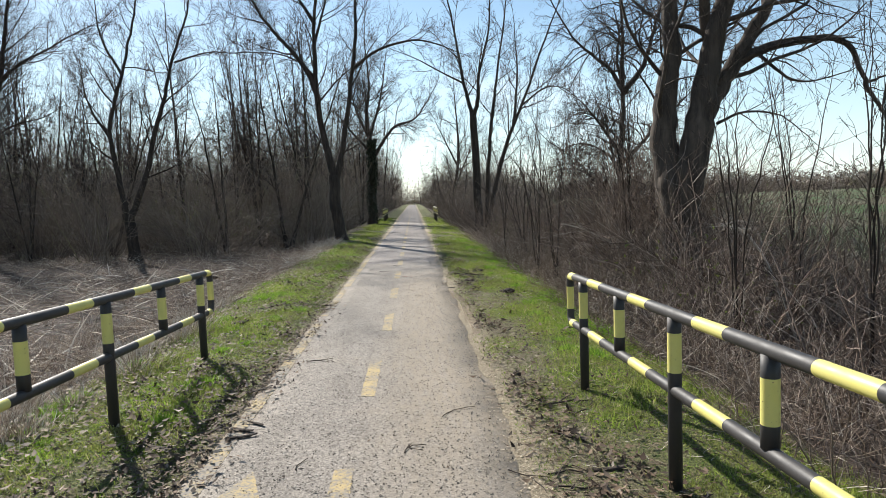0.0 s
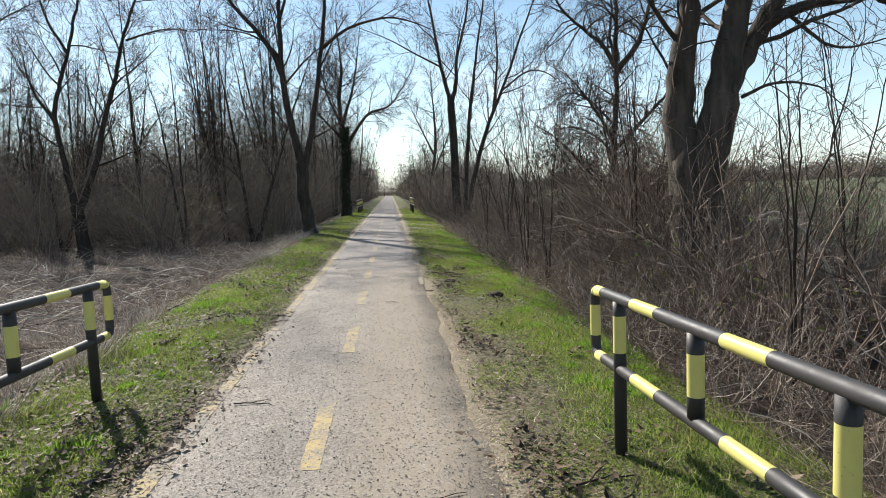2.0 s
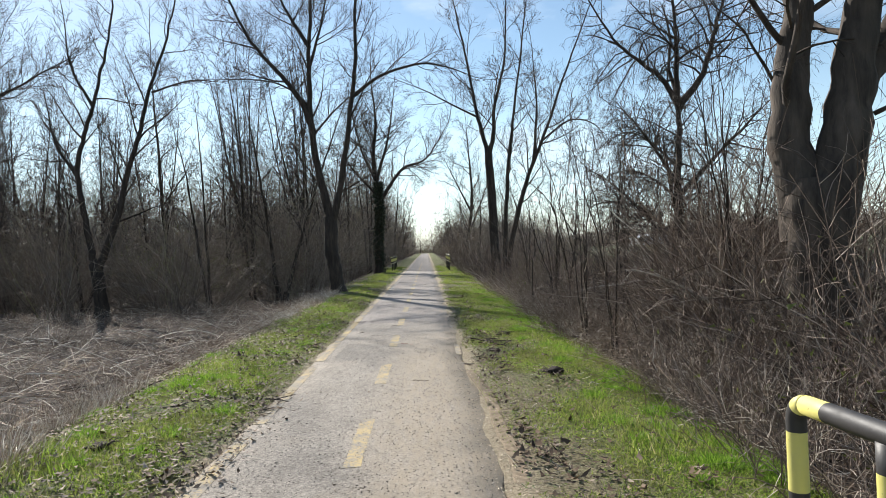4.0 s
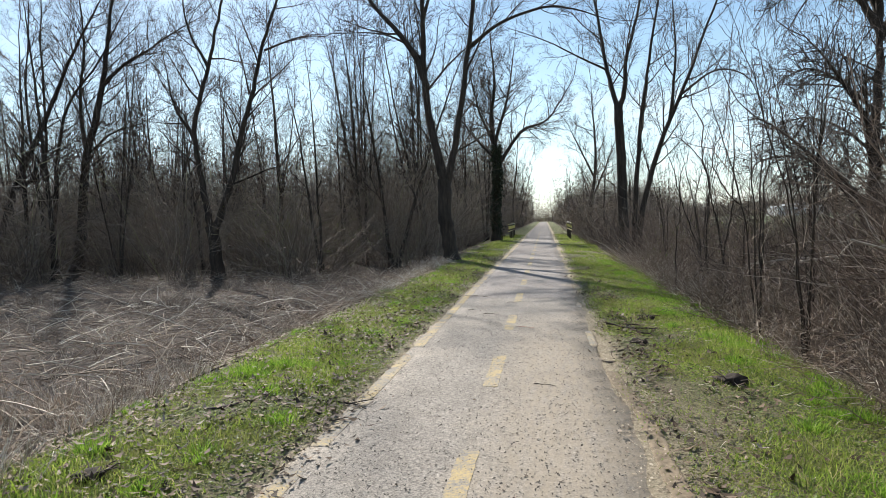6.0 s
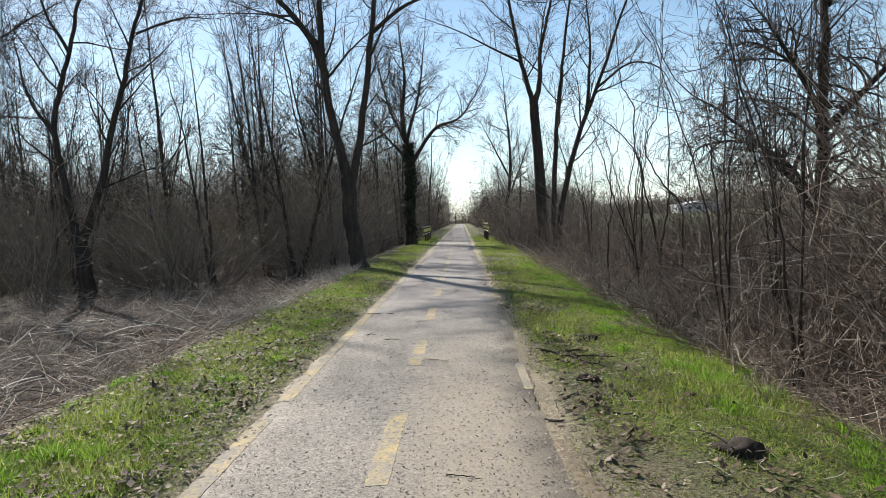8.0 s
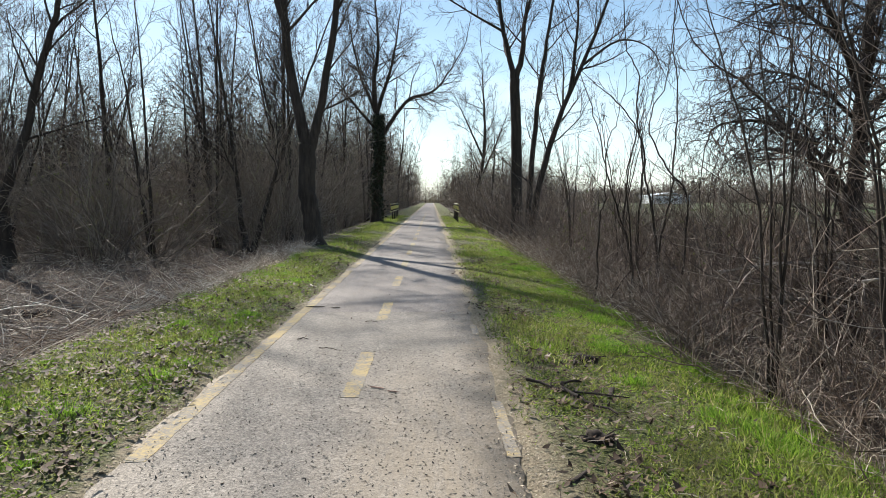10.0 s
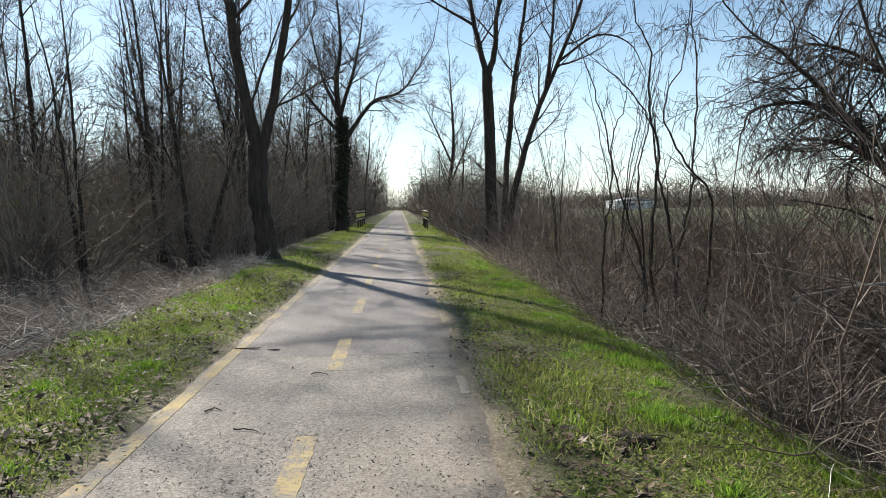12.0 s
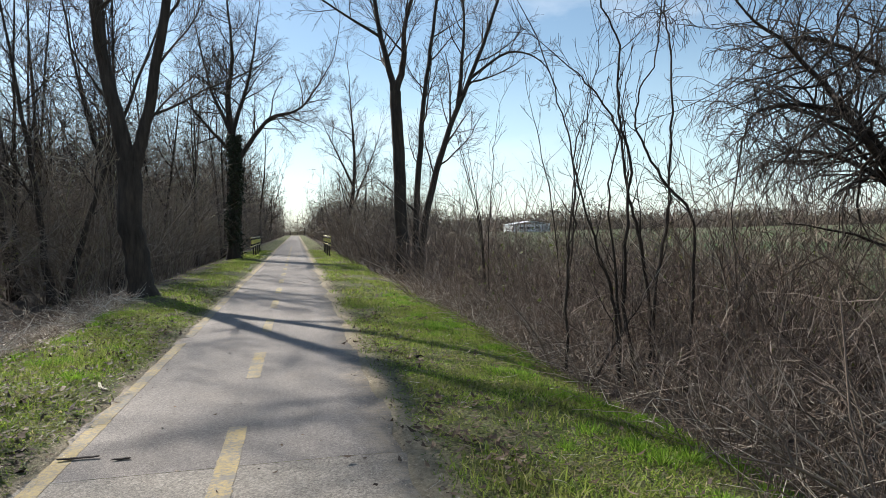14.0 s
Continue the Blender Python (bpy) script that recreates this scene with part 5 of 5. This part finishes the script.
def tufts(name, seed, spots, per, spread_by, height, width, mat, label):
    """Rich tufts of longer blades that stand out of the short turf."""
    r = np.random.default_rng(seed)
    v, f, base = [], [], 0
    for x, y, size in spots:
        n = int(per * size)
        d = np.abs(r.normal(0, spread_by * size, n))
        a = r.uniform(0, 2 * np.pi, n)
        px, py = x + d * np.cos(a), y + d * np.sin(a)
        lean = np.stack([np.cos(a) * 0.45, np.sin(a) * 0.45, 0 * a + 0.8], axis=1) + r.normal(0, 0.25, (n, 3))
        lean /= np.linalg.norm(lean, axis=1, keepdims=True)
        h = r.uniform(*height, n) * size * np.clip(1.2 - d / (2.6 * spread_by * size), 0.35, 1)
        a2 = r.uniform(0, 2 * np.pi, n)
        side = np.stack([np.cos(a2), np.sin(a2), 0 * a2], axis=1) * (r.uniform(*width, n) / 2)[:, None]
        p = np.stack([px, py, ground_z(px, py) - 0.004], axis=1)
        mid = p + lean * (h * 0.6)[:, None]
        tip = mid + (lean + r.normal(0, 0.35, (n, 3)) - [0, 0, 0.25]) * (h * 0.45)[:, None]
        v.append(np.stack([p - side, p + side, mid + side * 0.7, mid - side * 0.7, tip], axis=1).reshape(-1, 3))
        b = (np.arange(n) * 5)[:, None] + base
        f.append(np.concatenate([b + [0, 1, 2], b + [0, 2, 3], b + [3, 2, 4]], axis=1).reshape(-1, 3))
        base += n * 5
    tagged(new(name, mesh_from(name, np.concatenate(v), np.concatenate(f), [mat])), label, "grass", kind="stuff")


LUSH = mat_islands("lush_blades", [(0.0, (0.06, 0.13, 0.014)), (0.4, (0.16, 0.3, 0.03)), (0.8, (0.27, 0.44, 0.05)), (1.0, (0.36, 0.46, 0.1))], 0.55)
let_light_through(LUSH, 0.5)
trng = random.Random(160)
spots = [(-2.46, 11.0, 1.5), (-2.2, 11.3, 1.2), (-2.7, 10.7, 1.0)]
for _ in range(75):
    spots.append((-1.5 - trng.random() * 1.5, 2.0 + 24 * trng.random() ** 1.2, trng.uniform(0.5, 1.2)))
for _ in range(150):
    spots.append((2.1 + trng.random() ** 0.8 * 1.15, 5.8 + 22 * trng.random() ** 1.1, trng.uniform(0.55, 1.05)))
tufts("grass_tuft", 161, spots, 260, 0.13, (0.05, 0.12), (0.004, 0.008), LUSH, "lush tufts of long bright green grass")

lying("straw_bits", 162, 5200, lambda r: ((-1.2 - r.random() * 2.6) if r.random() < 0.6 else (1.15 + r.random() * 1.5), 2.0 + 20 * r.random() ** 1.3), (0.04, 0.16), (0.0012, 0.0028), 0.035, STRAW, "short bits of bleached straw in the turf", 0.3)
scatter_leaves("fallen_leaves", 163, 816, lambda r, n: (-1.12 - np.abs(r.normal(0, 0.38, n)), 2.3 + 3.6 * r.random(n)), (0.012, 0.036), LEAF, "heap of large curled dark leaves by the railing", 0.09, 0.8)
scatter_leaves("fallen_leaves", 164, 442, lambda r, n: (1.75 + r.normal(0, 0.22, n), 14.2 + r.normal(0, 1.3, n)), (0.012, 0.036), LEAF, "dark curled leaves in the shaded grass", 0.06, 0.8)
scatter_leaves("fallen_leaves", 165, 561, lambda r, n: (-1.3 - np.abs(r.normal(0, 0.45, n)), 13.6 + r.normal(0, 1.6, n)), (0.012, 0.036), LEAF, "dark curled leaves on the grassy bank", 0.06, 0.8)
scatter_leaves("fallen_leaves", 166, 187, lambda r, n: (1.45 + r.normal(0, 0.2, n), 2.6 + 2.4 * r.random(n)), (0.012, 0.036), LEAF, "curled dark leaves on the bare soil", 0.05, 0.8)


def tyre_track(x, y0, y1, width, label):
    """A strip of dried mud that carries the slanting ribs of a tyre."""
    rows, cols = int((y1 - y0) / 0.022), 9
    r = np.random.default_rng(167)
    ys = np.linspace(y0, y1, rows)
    bend = 0.05 * np.sin(ys * 0.9) + 0.02 * np.sin(ys * 2.7)
    v = []
    for c in range(cols):
        u = c / (cols - 1)
        rib = 0.006 * (np.sin(ys * 62 + np.abs(u - 0.5) * 14) > 0) * (1 if 0 < c < cols - 1 else 0)
        fade = np.clip(np.minimum(ys - y0, y1 - ys) / 0.7, 0, 1)
        zz = np.maximum(ground_z(x + bend, ys), np.where(x + bend - width / 2 + u * width < PATH_R, 0.004, -9))
        v.append(np.stack([x + bend + (u - 0.5) * width + r.normal(0, 0.004, rows), ys, zz + (rib + 0.003 + r.normal(0, 0.0015, rows)) * fade - (0.03 if c in (0, cols - 1) else 0.0)], axis=1))
    v = np.stack(v)
    a, b = np.meshgrid(np.arange(cols - 1), np.arange(rows - 1), indexing="ij")
    f = np.stack([a * rows + b, (a + 1) * rows + b, (a + 1) * rows + b + 1, a * rows + b + 1], axis=-1).reshape(-1, 4)
    tagged(new("tyre_track", mesh_from("tyre_track", v.reshape(-1, 3), f, [MUD])), label, "tyre track", kind="stuff")


lying("bank_straw", 168, 1500, lambda r: (-2.75 - r.random() * 0.9, r.uniform(18, 28)), (0.15, 0.5), (0.002, 0.0045), 0.1, PALE_REED, "bleached dead grass hanging over the bank", 0.8)
tufts("bank_straw", 169, [(-2.8 - trng.random() * 0.8, trng.uniform(18.5, 27.5), trng.uniform(0.7, 1.3)) for _ in range(40)], 110, 0.13, (0.08, 0.22), (0.004, 0.009), STRAW, "tussocks of dead grass on the bank")
tufts("standing_reeds", 171, [(-2.7 - trng.random() ** 1.2 * 3.5, trng.uniform(2.0, 12.0), trng.uniform(1.2, 2.6)) for _ in range(90)], 70, 0.1, (0.1, 0.24), (0.004, 0.008), PALE_REED, "standing pale dead reeds at the foot of the bank")
LITTER = mat_islands("dry_litter", [(0.0, (0.1, 0.07, 0.05)), (0.5, (0.22, 0.165, 0.12)), (1.0, (0.42, 0.35, 0.27))], 0.9)
scatter_leaves("dry_litter", 172, 6500, lambda r, n: (-2.9 + r.normal(0, 0.42, n), 3.0 + 22 * r.random(n) ** 1.2), (0.015, 0.045), LITTER, "dry brown litter along the outer bank", 0.05, 0.6)
MUD = mat_plain("dried_mud", (0.19, 0.148, 0.1), 0.95, 0.4, 22.0)
tyre_track(1.15, 7.2, 11.3, 0.15, "dried mud at the path edge with tyre ribs")

# single sticks, strips of bark and turf


def stick(x0, y0, x1, y1, r, curve, label, mat=BARK_DARK, fork=False):
    """A bent stick lying between two places; curve: its bow as a share of its length."""
    rr = random.Random(int(x0 * 100 + y0 * 37))
    a, b = Vector((x0, y0, 0)), Vector((x1, y1, 0))
    across = Vector((-(b - a).y, (b - a).x, 0))
    mid = (a + b) / 2
    t = Tubes()
    pts = []
    for k in range(9):
        u = k / 8
        p = a.lerp(b, u) + across * curve * (4 * u * (1 - u)) + Vector((rr.gauss(0, 1), rr.gauss(0, 1), 0)) * (b - a).length * 0.018
        low = max(float(ground_z(p.x, p.y)), 0.008 if PATH_L < p.x < PATH_R else -9)
        p.z = low + r * 0.85 + abs(rr.gauss(0, 0.3)) * r * 3
        pts.append(p - mid)
    t.add(pts, [r * (1 - 0.06 * k) for k in range(9)], 6)
    if fork:
        q, d = pts[3], (pts[4] - pts[3]).normalized()
        w = Vector((-d.y, d.x, 0.1)) * 0.6
        ln = (b - a).length
        t.add([q, q + (d + w) * ln * 0.2, q + (d * 1.2 + w) * ln * 0.4], [r * 0.7, r * 0.6, r * 0.3], 5)
    ob = new("stick", t.mesh("stick", mat))
    ob.location = mid
    tagged(ob, label, "stick", "sticks on the ground")


def bark_strip(x, y, turn, length, width, label, seed, mat=None):
    """A curled shell of bark with torn ends, lying on its edges."""
    rr = random.Random(seed)
    base = max(float(ground_z(x, y)), 0.008 if PATH_L < x < PATH_R else -9)
    bm = bmesh.new()
    nu, nw = 9, 6
    bow = rr.uniform(-0.6, 0.6)
    for layer in (0.0, 0.004):
        for i in range(nu):
            u = i / (nu - 1) - 0.5
            half = 1.9 * (0.65 + 0.35 * math.sin(math.pi * (u + 0.5))) * rr.uniform(0.85, 1.1)
            for j in range(nw):
                a = (j / (nw - 1) - 0.5) * half
                rad = width / 2
                bm.verts.new((u * length + rr.gauss(0, 0.006), rad * math.sin(a) + bow * u * u * length * 0.5, rad * math.cos(a) - rad * math.cos(0.95) + 0.004 - layer + 0.04 * u * u * length * rr.uniform(0, 2)))
    bm.verts.ensure_lookup_table()
    for i in range(nu - 1):
        for j in range(nw - 1):
            q = [i * nw + j, (i + 1) * nw + j, (i + 1) * nw + j + 1, i * nw + j + 1]
            bm.faces.new([bm.verts[k] for k in q])
            bm.faces.new([bm.verts[k + nu * nw] for k in q[::-1]])
    me = bpy.data.meshes.new("bark_strip")
    bm.to_mesh(me)
    bm.free()
    me.materials.append(mat or BARK_DARK)
    ob = new("bark_strip", me)
    ob.matrix_world = pose(x, y, base + 0.003, 0, 0, turn)
    tagged(ob, label, "bark", "strips of bark on the ground")


for row in [(-0.86, 6.1, -0.53, 6.03, 0.006, 0.12, "thin dark forked twig lying on asphalt"), (0.59, 4.02, 0.86, 4.24, 0.004, 0.15, "thin bent twig lying on asphalt"),
            (-0.44, 3.1, -0.39, 3.28, 0.004, 0.1, "short thin twig on asphalt"), (0.96, 2.92, 1.13, 2.57, 0.004, 0.1, "forked thin twig at the sandy edge"),
            (0.28, 3.3, 0.44, 3.42, 0.005, 0.3, "small forked dark twig on asphalt"), (0.31, 3.46, 0.4, 3.34, 0.004, -0.25, "small crooked dark twig on asphalt"),
            (1.2, 2.8, 1.45, 2.66, 0.006, 0.5, "curled dead vine beside the path"), (1.22, 2.62, 1.42, 2.82, 0.006, -0.5, "curled dead vine beside the path"), (1.25, 2.75, 1.5, 2.78, 0.005, 0.7, "looped dead vine beside the path"),
            (1.42, 3.58, 1.58, 3.4, 0.01, 0.3, "broken dark stick on the bare soil"), (1.45, 4.2, 1.88, 4.38, 0.009, 0.1, "broken forked stick under the railing"), (1.62, 4.05, 1.9, 4.42, 0.007, -0.15, "dark stick under the railing"),
            (-3.19, 10.91, -2.65, 11.86, 0.011, 0.06, "dark stick on the grassy bank"), (-1.33, 10.16, -0.94, 9.91, 0.009, 0.12, "dark forked stick at the path edge"), (-1.15, 9.5, -1.02, 9.72, 0.008, 0.15, "pale curved stick on the edge line"),
            (0.37, 10.79, 0.55, 10.72, 0.004, 0.1, "thin twig lying on asphalt"), (1.54, 11.82, 1.71, 11.72, 0.008, 0.2, "dark curled stick in the grass"),
            (-0.5, 15.24, -0.32, 15.17, 0.005, 0.1, "dark scrap of twig on asphalt"), (-0.78, 15.61, -0.67, 15.63, 0.006, 0.6, "pale curled twig on asphalt"), (-0.2, 16.56, -0.05, 16.53, 0.005, 0.3, "pale bent twig on asphalt"),
            (1.3, 14.05, 1.8, 13.35, 0.013, 0.08, "bent fallen forked branch on the grass"), (1.62, 13.68, 1.75, 14.15, 0.016, 0.3, "rotten dark stick in the grass"), (1.8, 14.7, 2.0, 14.85, 0.012, 0.2, "dark stick in the grass"),
            (-1.65, 14.97, -1.41, 14.7, 0.009, 0.15, "dark twig on the grassy bank"), (-1.43, 17.8, -1.3, 17.83, 0.007, 0.2, "dark forked twig in the grass"),
            (1.69, 20.18, 1.75, 20.3, 0.012, 0.3, "dark stick standing out of the grass"), (1.39, 18.08, 1.55, 18.29, 0.011, 0.4, "curled dark stick in the grass"),
            (-4.9, 12.6, -4.0, 13.7, 0.013, 0.05, "long pale dead stick at the foot of the bank"), (-6.6, 13.2, -4.9, 14.6, 0.012, 0.06, "long pale dead stick across the reeds")]:
    stick(*row, mat=BARK_GREY if "pale" in row[-1] else BARK_DARK, fork="fork" in row[-1])

for k, (x, y, turn, length, width) in enumerate([(-1.12, 5.05, 50, 0.3, 0.05), (-1.15, 5.68, 60, 0.3, 0.045), (-1.02, 3.94, -20, 0.26, 0.06), (-1.25, 4.28, 40, 0.25, 0.06), (-0.97, 3.78, 15, 0.24, 0.05), (-1.22, 3.98, 70, 0.22, 0.05), (-0.92, 4.08, -35, 0.18, 0.04),
                                                 (-1.4, 4.7, 20, 0.3, 0.06), (-1.55, 3.6, -30, 0.28, 0.06), (-1.3, 6.3, 80, 0.22, 0.04), (1.5, 3.5, -40, 0.3, 0.07), (1.62, 2.9, 10, 0.25, 0.06), (1.35, 5.2, 60, 0.22, 0.05),
                                                 (-0.95, 17.64, 0, 0.24, 0.035), (-0.68, 17.55, 5, 0.11, 0.03), (1.1, 11.68, -20, 0.14, 0.04), (1.3, 12.3, 50, 0.2, 0.04), (-1.3, 14.35, -40, 0.3, 0.05), (-1.5, 14.5, 10, 0.24, 0.05),
                                                 (-1.75, 12.2, 30, 0.26, 0.05), (-1.6, 10.6, -15, 0.25, 0.05), (-2.1, 9.8, 45, 0.3, 0.05), (1.9, 13.9, 70, 0.26, 0.06)]):
    bark_strip(x, y, turn, length, width, "dark curled strip of bark on asphalt" if abs(x) < 1.1 else "dark curled strip of bark in the grass", 170 + k)
RUSSET = mat_bark("russet_bark", (0.2, 0.11, 0.085), (0.42, 0.27, 0.21), 30.0)
bark_strip(0.16, 13.92, -25, 0.12, 0.022, "russet scrap of bark on asphalt", 200, RUSSET)
bark_strip(0.28, 13.82, -10, 0.08, 0.02, "russet scrap of bark on asphalt", 201, RUSSET)
PALE_CHIP = mat_bark("pale_wood", (0.5, 0.44, 0.33), (0.72, 0.66, 0.54), 20.0)
bark_strip(-1.36, 19.68, -65, 0.34, 0.04, "pale split chip of wood in the grass", 202, PALE_CHIP)


def turf_heap(x, y, size, seed, label):
    rr = random.Random(seed)
    bm = bmesh.new()
    bmesh.ops.create_icosphere(bm, subdivisions=3, radius=1.0)
    for vv in bm.verts:
        k = 0.75 + 0.5 * noise.noise(vv.co * 1.7 + Vector((seed, 0, 0))) + 0.25 * noise.noise(vv.co * 5)
        vv.co = Vector((vv.co.x * size * k, vv.co.y * size * 0.8 * k, max(vv.co.z, -0.25) * size * 0.42 * k))
    for fc in bm.faces:
        fc.smooth = True
    root = thing("turf_heap", (x, y, float(ground_z(x, y)) + 0.005), label, "clod", "clods on the verge")
    part("soil", bm, EARTH, root)
    for _ in range(9):
        t = Tubes()
        a = rr.uniform(0, 6.28)
        d = Vector((math.cos(a), math.sin(a), rr.uniform(0.1, 0.7))).normalized()
        p = Vector((math.cos(a), math.sin(a), 0)) * size * rr.uniform(0, 0.7) + Vector((0, 0, size * 0.15))
        t.add([p, p + d * size * 0.5, p + d * size * rr.uniform(0.7, 1.1) - Vector((0, 0, size * 0.2))], [0.005, 0.004, 0.002], 4)
        part("root", t.mesh("root", TWIG), None, root)


turf_heap(2.12, 11.05, 0.2, 3, "dark clod of torn turf with roots")
turf_heap(1.55, 12.9, 0.12, 4, "small dark clod of turf on the verge")
turf_heap(1.95, 14.9, 0.15, 5, "dark clod of earth in the grass")
turf_heap(-2.15, 8.3, 0.14, 6, "dark clod of earth in the grass")
turf_heap(-5.95, 20.0, 0.3, 7, "dark rotten stump in the clearing")

# pale bare branches that reach out of the brush
BRANCH = Habit((7, 4, 3), (0.4, 0.5, 0.5), (40, 42, 44), (0.1, 0.14, 0.16, 0.16), (0.0, 0.02, 0.0, 0.0), sides=(6, 4, 3, 3), least=0.003)
PALE = mat_bark("bleached_bark", (0.3, 0.26, 0.22), (0.62, 0.56, 0.48), 14.0)
for k, (pts, r) in enumerate([([(6.4, 16.6, -0.3), (5.6, 16.4, 0.45), (4.7, 16.3, 0.7), (3.7, 16.2, 0.62)], 0.02), ([(6.4, 17.0, -0.4), (5.4, 16.6, 0.15), (4.4, 16.4, 0.3), (3.6, 16.2, 0.25)], 0.018),
                              ([(6.0, 14.2, -0.4), (5.2, 13.8, 0.6), (4.3, 13.6, 0.9), (3.5, 13.5, 0.85)], 0.02), ([(5.6, 12.4, -0.5), (4.7, 11.9, 0.5), (3.9, 11.7, 1.0), (3.3, 11.5, 1.2)], 0.018),
                              ([(5.5, 7.2, -0.5), (4.9, 7.0, 0.8), (4.5, 6.9, 1.25), (4.2, 6.6, 1.3)], 0.016), ([(6.3, 9.4, -0.4), (5.9, 9.0, 0.9), (5.5, 8.8, 1.25), (5.1, 8.7, 1.2)], 0.018)]):
    rr = random.Random(140 + k)
    t = Tubes()
    line = smooth_line(pts, 4)
    rad = [1.3 * r * (1 - 0.6 * i / (len(line) - 1)) for i in range(len(line))]
    foot = Vector(pts[0])
    foot.z = float(ground_z(foot.x, foot.y))
    line = [p - foot for p in line]
    line[0].z = -0.05
    t.add(line, rad, 6)
    sprout([t] * 4, line, rad, 1.6, 0, rr, BRANCH, 2, 0.35, 7)
    ob = new("dead_branch", t.mesh("dead_branch", PALE))
    ob.location = foot
    tagged(ob, "pale bleached bare branch reaching out of the brush", "branch", "dead branches in the brush")

# fresh green on a few bushes of the wood
r = np.random.default_rng(150)
for k, (x, y, z, s, n) in enumerate([(-10.2, 30.5, 1.9, 0.9, 420), (-7.5, 31.0, 1.2, 0.7, 200), (5.0, 25.0, 0.5, 0.8, 420), (6.0, 22.0, 0.4, 0.9, 420), (6.6, 20.2, 0.5, 0.8, 420), (7.4, 23.0, 0.6, 0.9, 420), (5.6, 27.5, 0.5, 0.9, 420), (8.0, 20.5, 0.6, 0.9, 420), (7.0, 26.0, 0.6, 0.9, 420), (4.9, 9.2, 0.6, 0.7, 260), (4.6, 7.8, 0.4, 0.6, 200)]):
    p = r.normal(size=(n, 3)) * [s, s, s * 0.7] + [0, 0, z]
    p[:, 2] = np.maximum(p[:, 2], 0.05)
    d = r.normal(size=(n, 3))
    d /= np.linalg.norm(d, axis=1, keepdims=True)
    v, f = slivers(r, p, d, r.uniform(0.04, 0.09, n), r.uniform(0.025, 0.05, n))
    root = thing("budding_bush", (x, y, float(ground_z(x, y))), "bush with its first yellow-green leaves", "bush", "budding bushes")
    part("foliage", mesh_from("foliage", v, f, [BUDS]), None, root)
    for me in bush_meshes[1]:
        part("stem", me, None, root)

# ---------------------------------------------------------------- far things

barn = thing("warehouse", (106.0, 300.0, -1.2), "long low white warehouse beyond the field", "building")


def box(x0, x1, y0, y1, z0, z1):
    bm = bmesh.new()
    bmesh.ops.create_cube(bm, size=1.0, matrix=Matrix.LocRotScale(((x0 + x1) / 2, (y0 + y1) / 2, (z0 + z1) / 2), None, (x1 - x0, y1 - y0, z1 - z0)))
    return bm


part("wall", box(-9, 9, 0, 14, 0, 3.6), METAL_WHITE, barn)
bm = bmesh.new()
prof = [(-9.4, 3.55), (0, 5.0), (9.4, 3.55), (9.4, 3.75), (0, 5.2), (-9.4, 3.75)]
a = [bm.verts.new((x, -0.3, z)) for x, z in prof]
b = [bm.verts.new((x, 14.3, z)) for x, z in prof]
bm.faces.new(a)
bm.faces.new(b[::-1])
for i in range(6):
    bm.faces.new((a[i], b[i], b[(i + 1) % 6], a[(i + 1) % 6]))
bmesh.ops.recalc_face_normals(bm, faces=bm.faces)
part("roof", bm, METAL_WHITE, barn)
for x in (-6, -2.2, 1.6):
    part("window", box(x, x + 1.8, -0.06, 0.05, 1.6, 2.6), DARK_GLASS, barn)
part("gate", box(5.0, 8.0, -0.08, 0.05, 0, 3.0), METAL_GREY, barn)
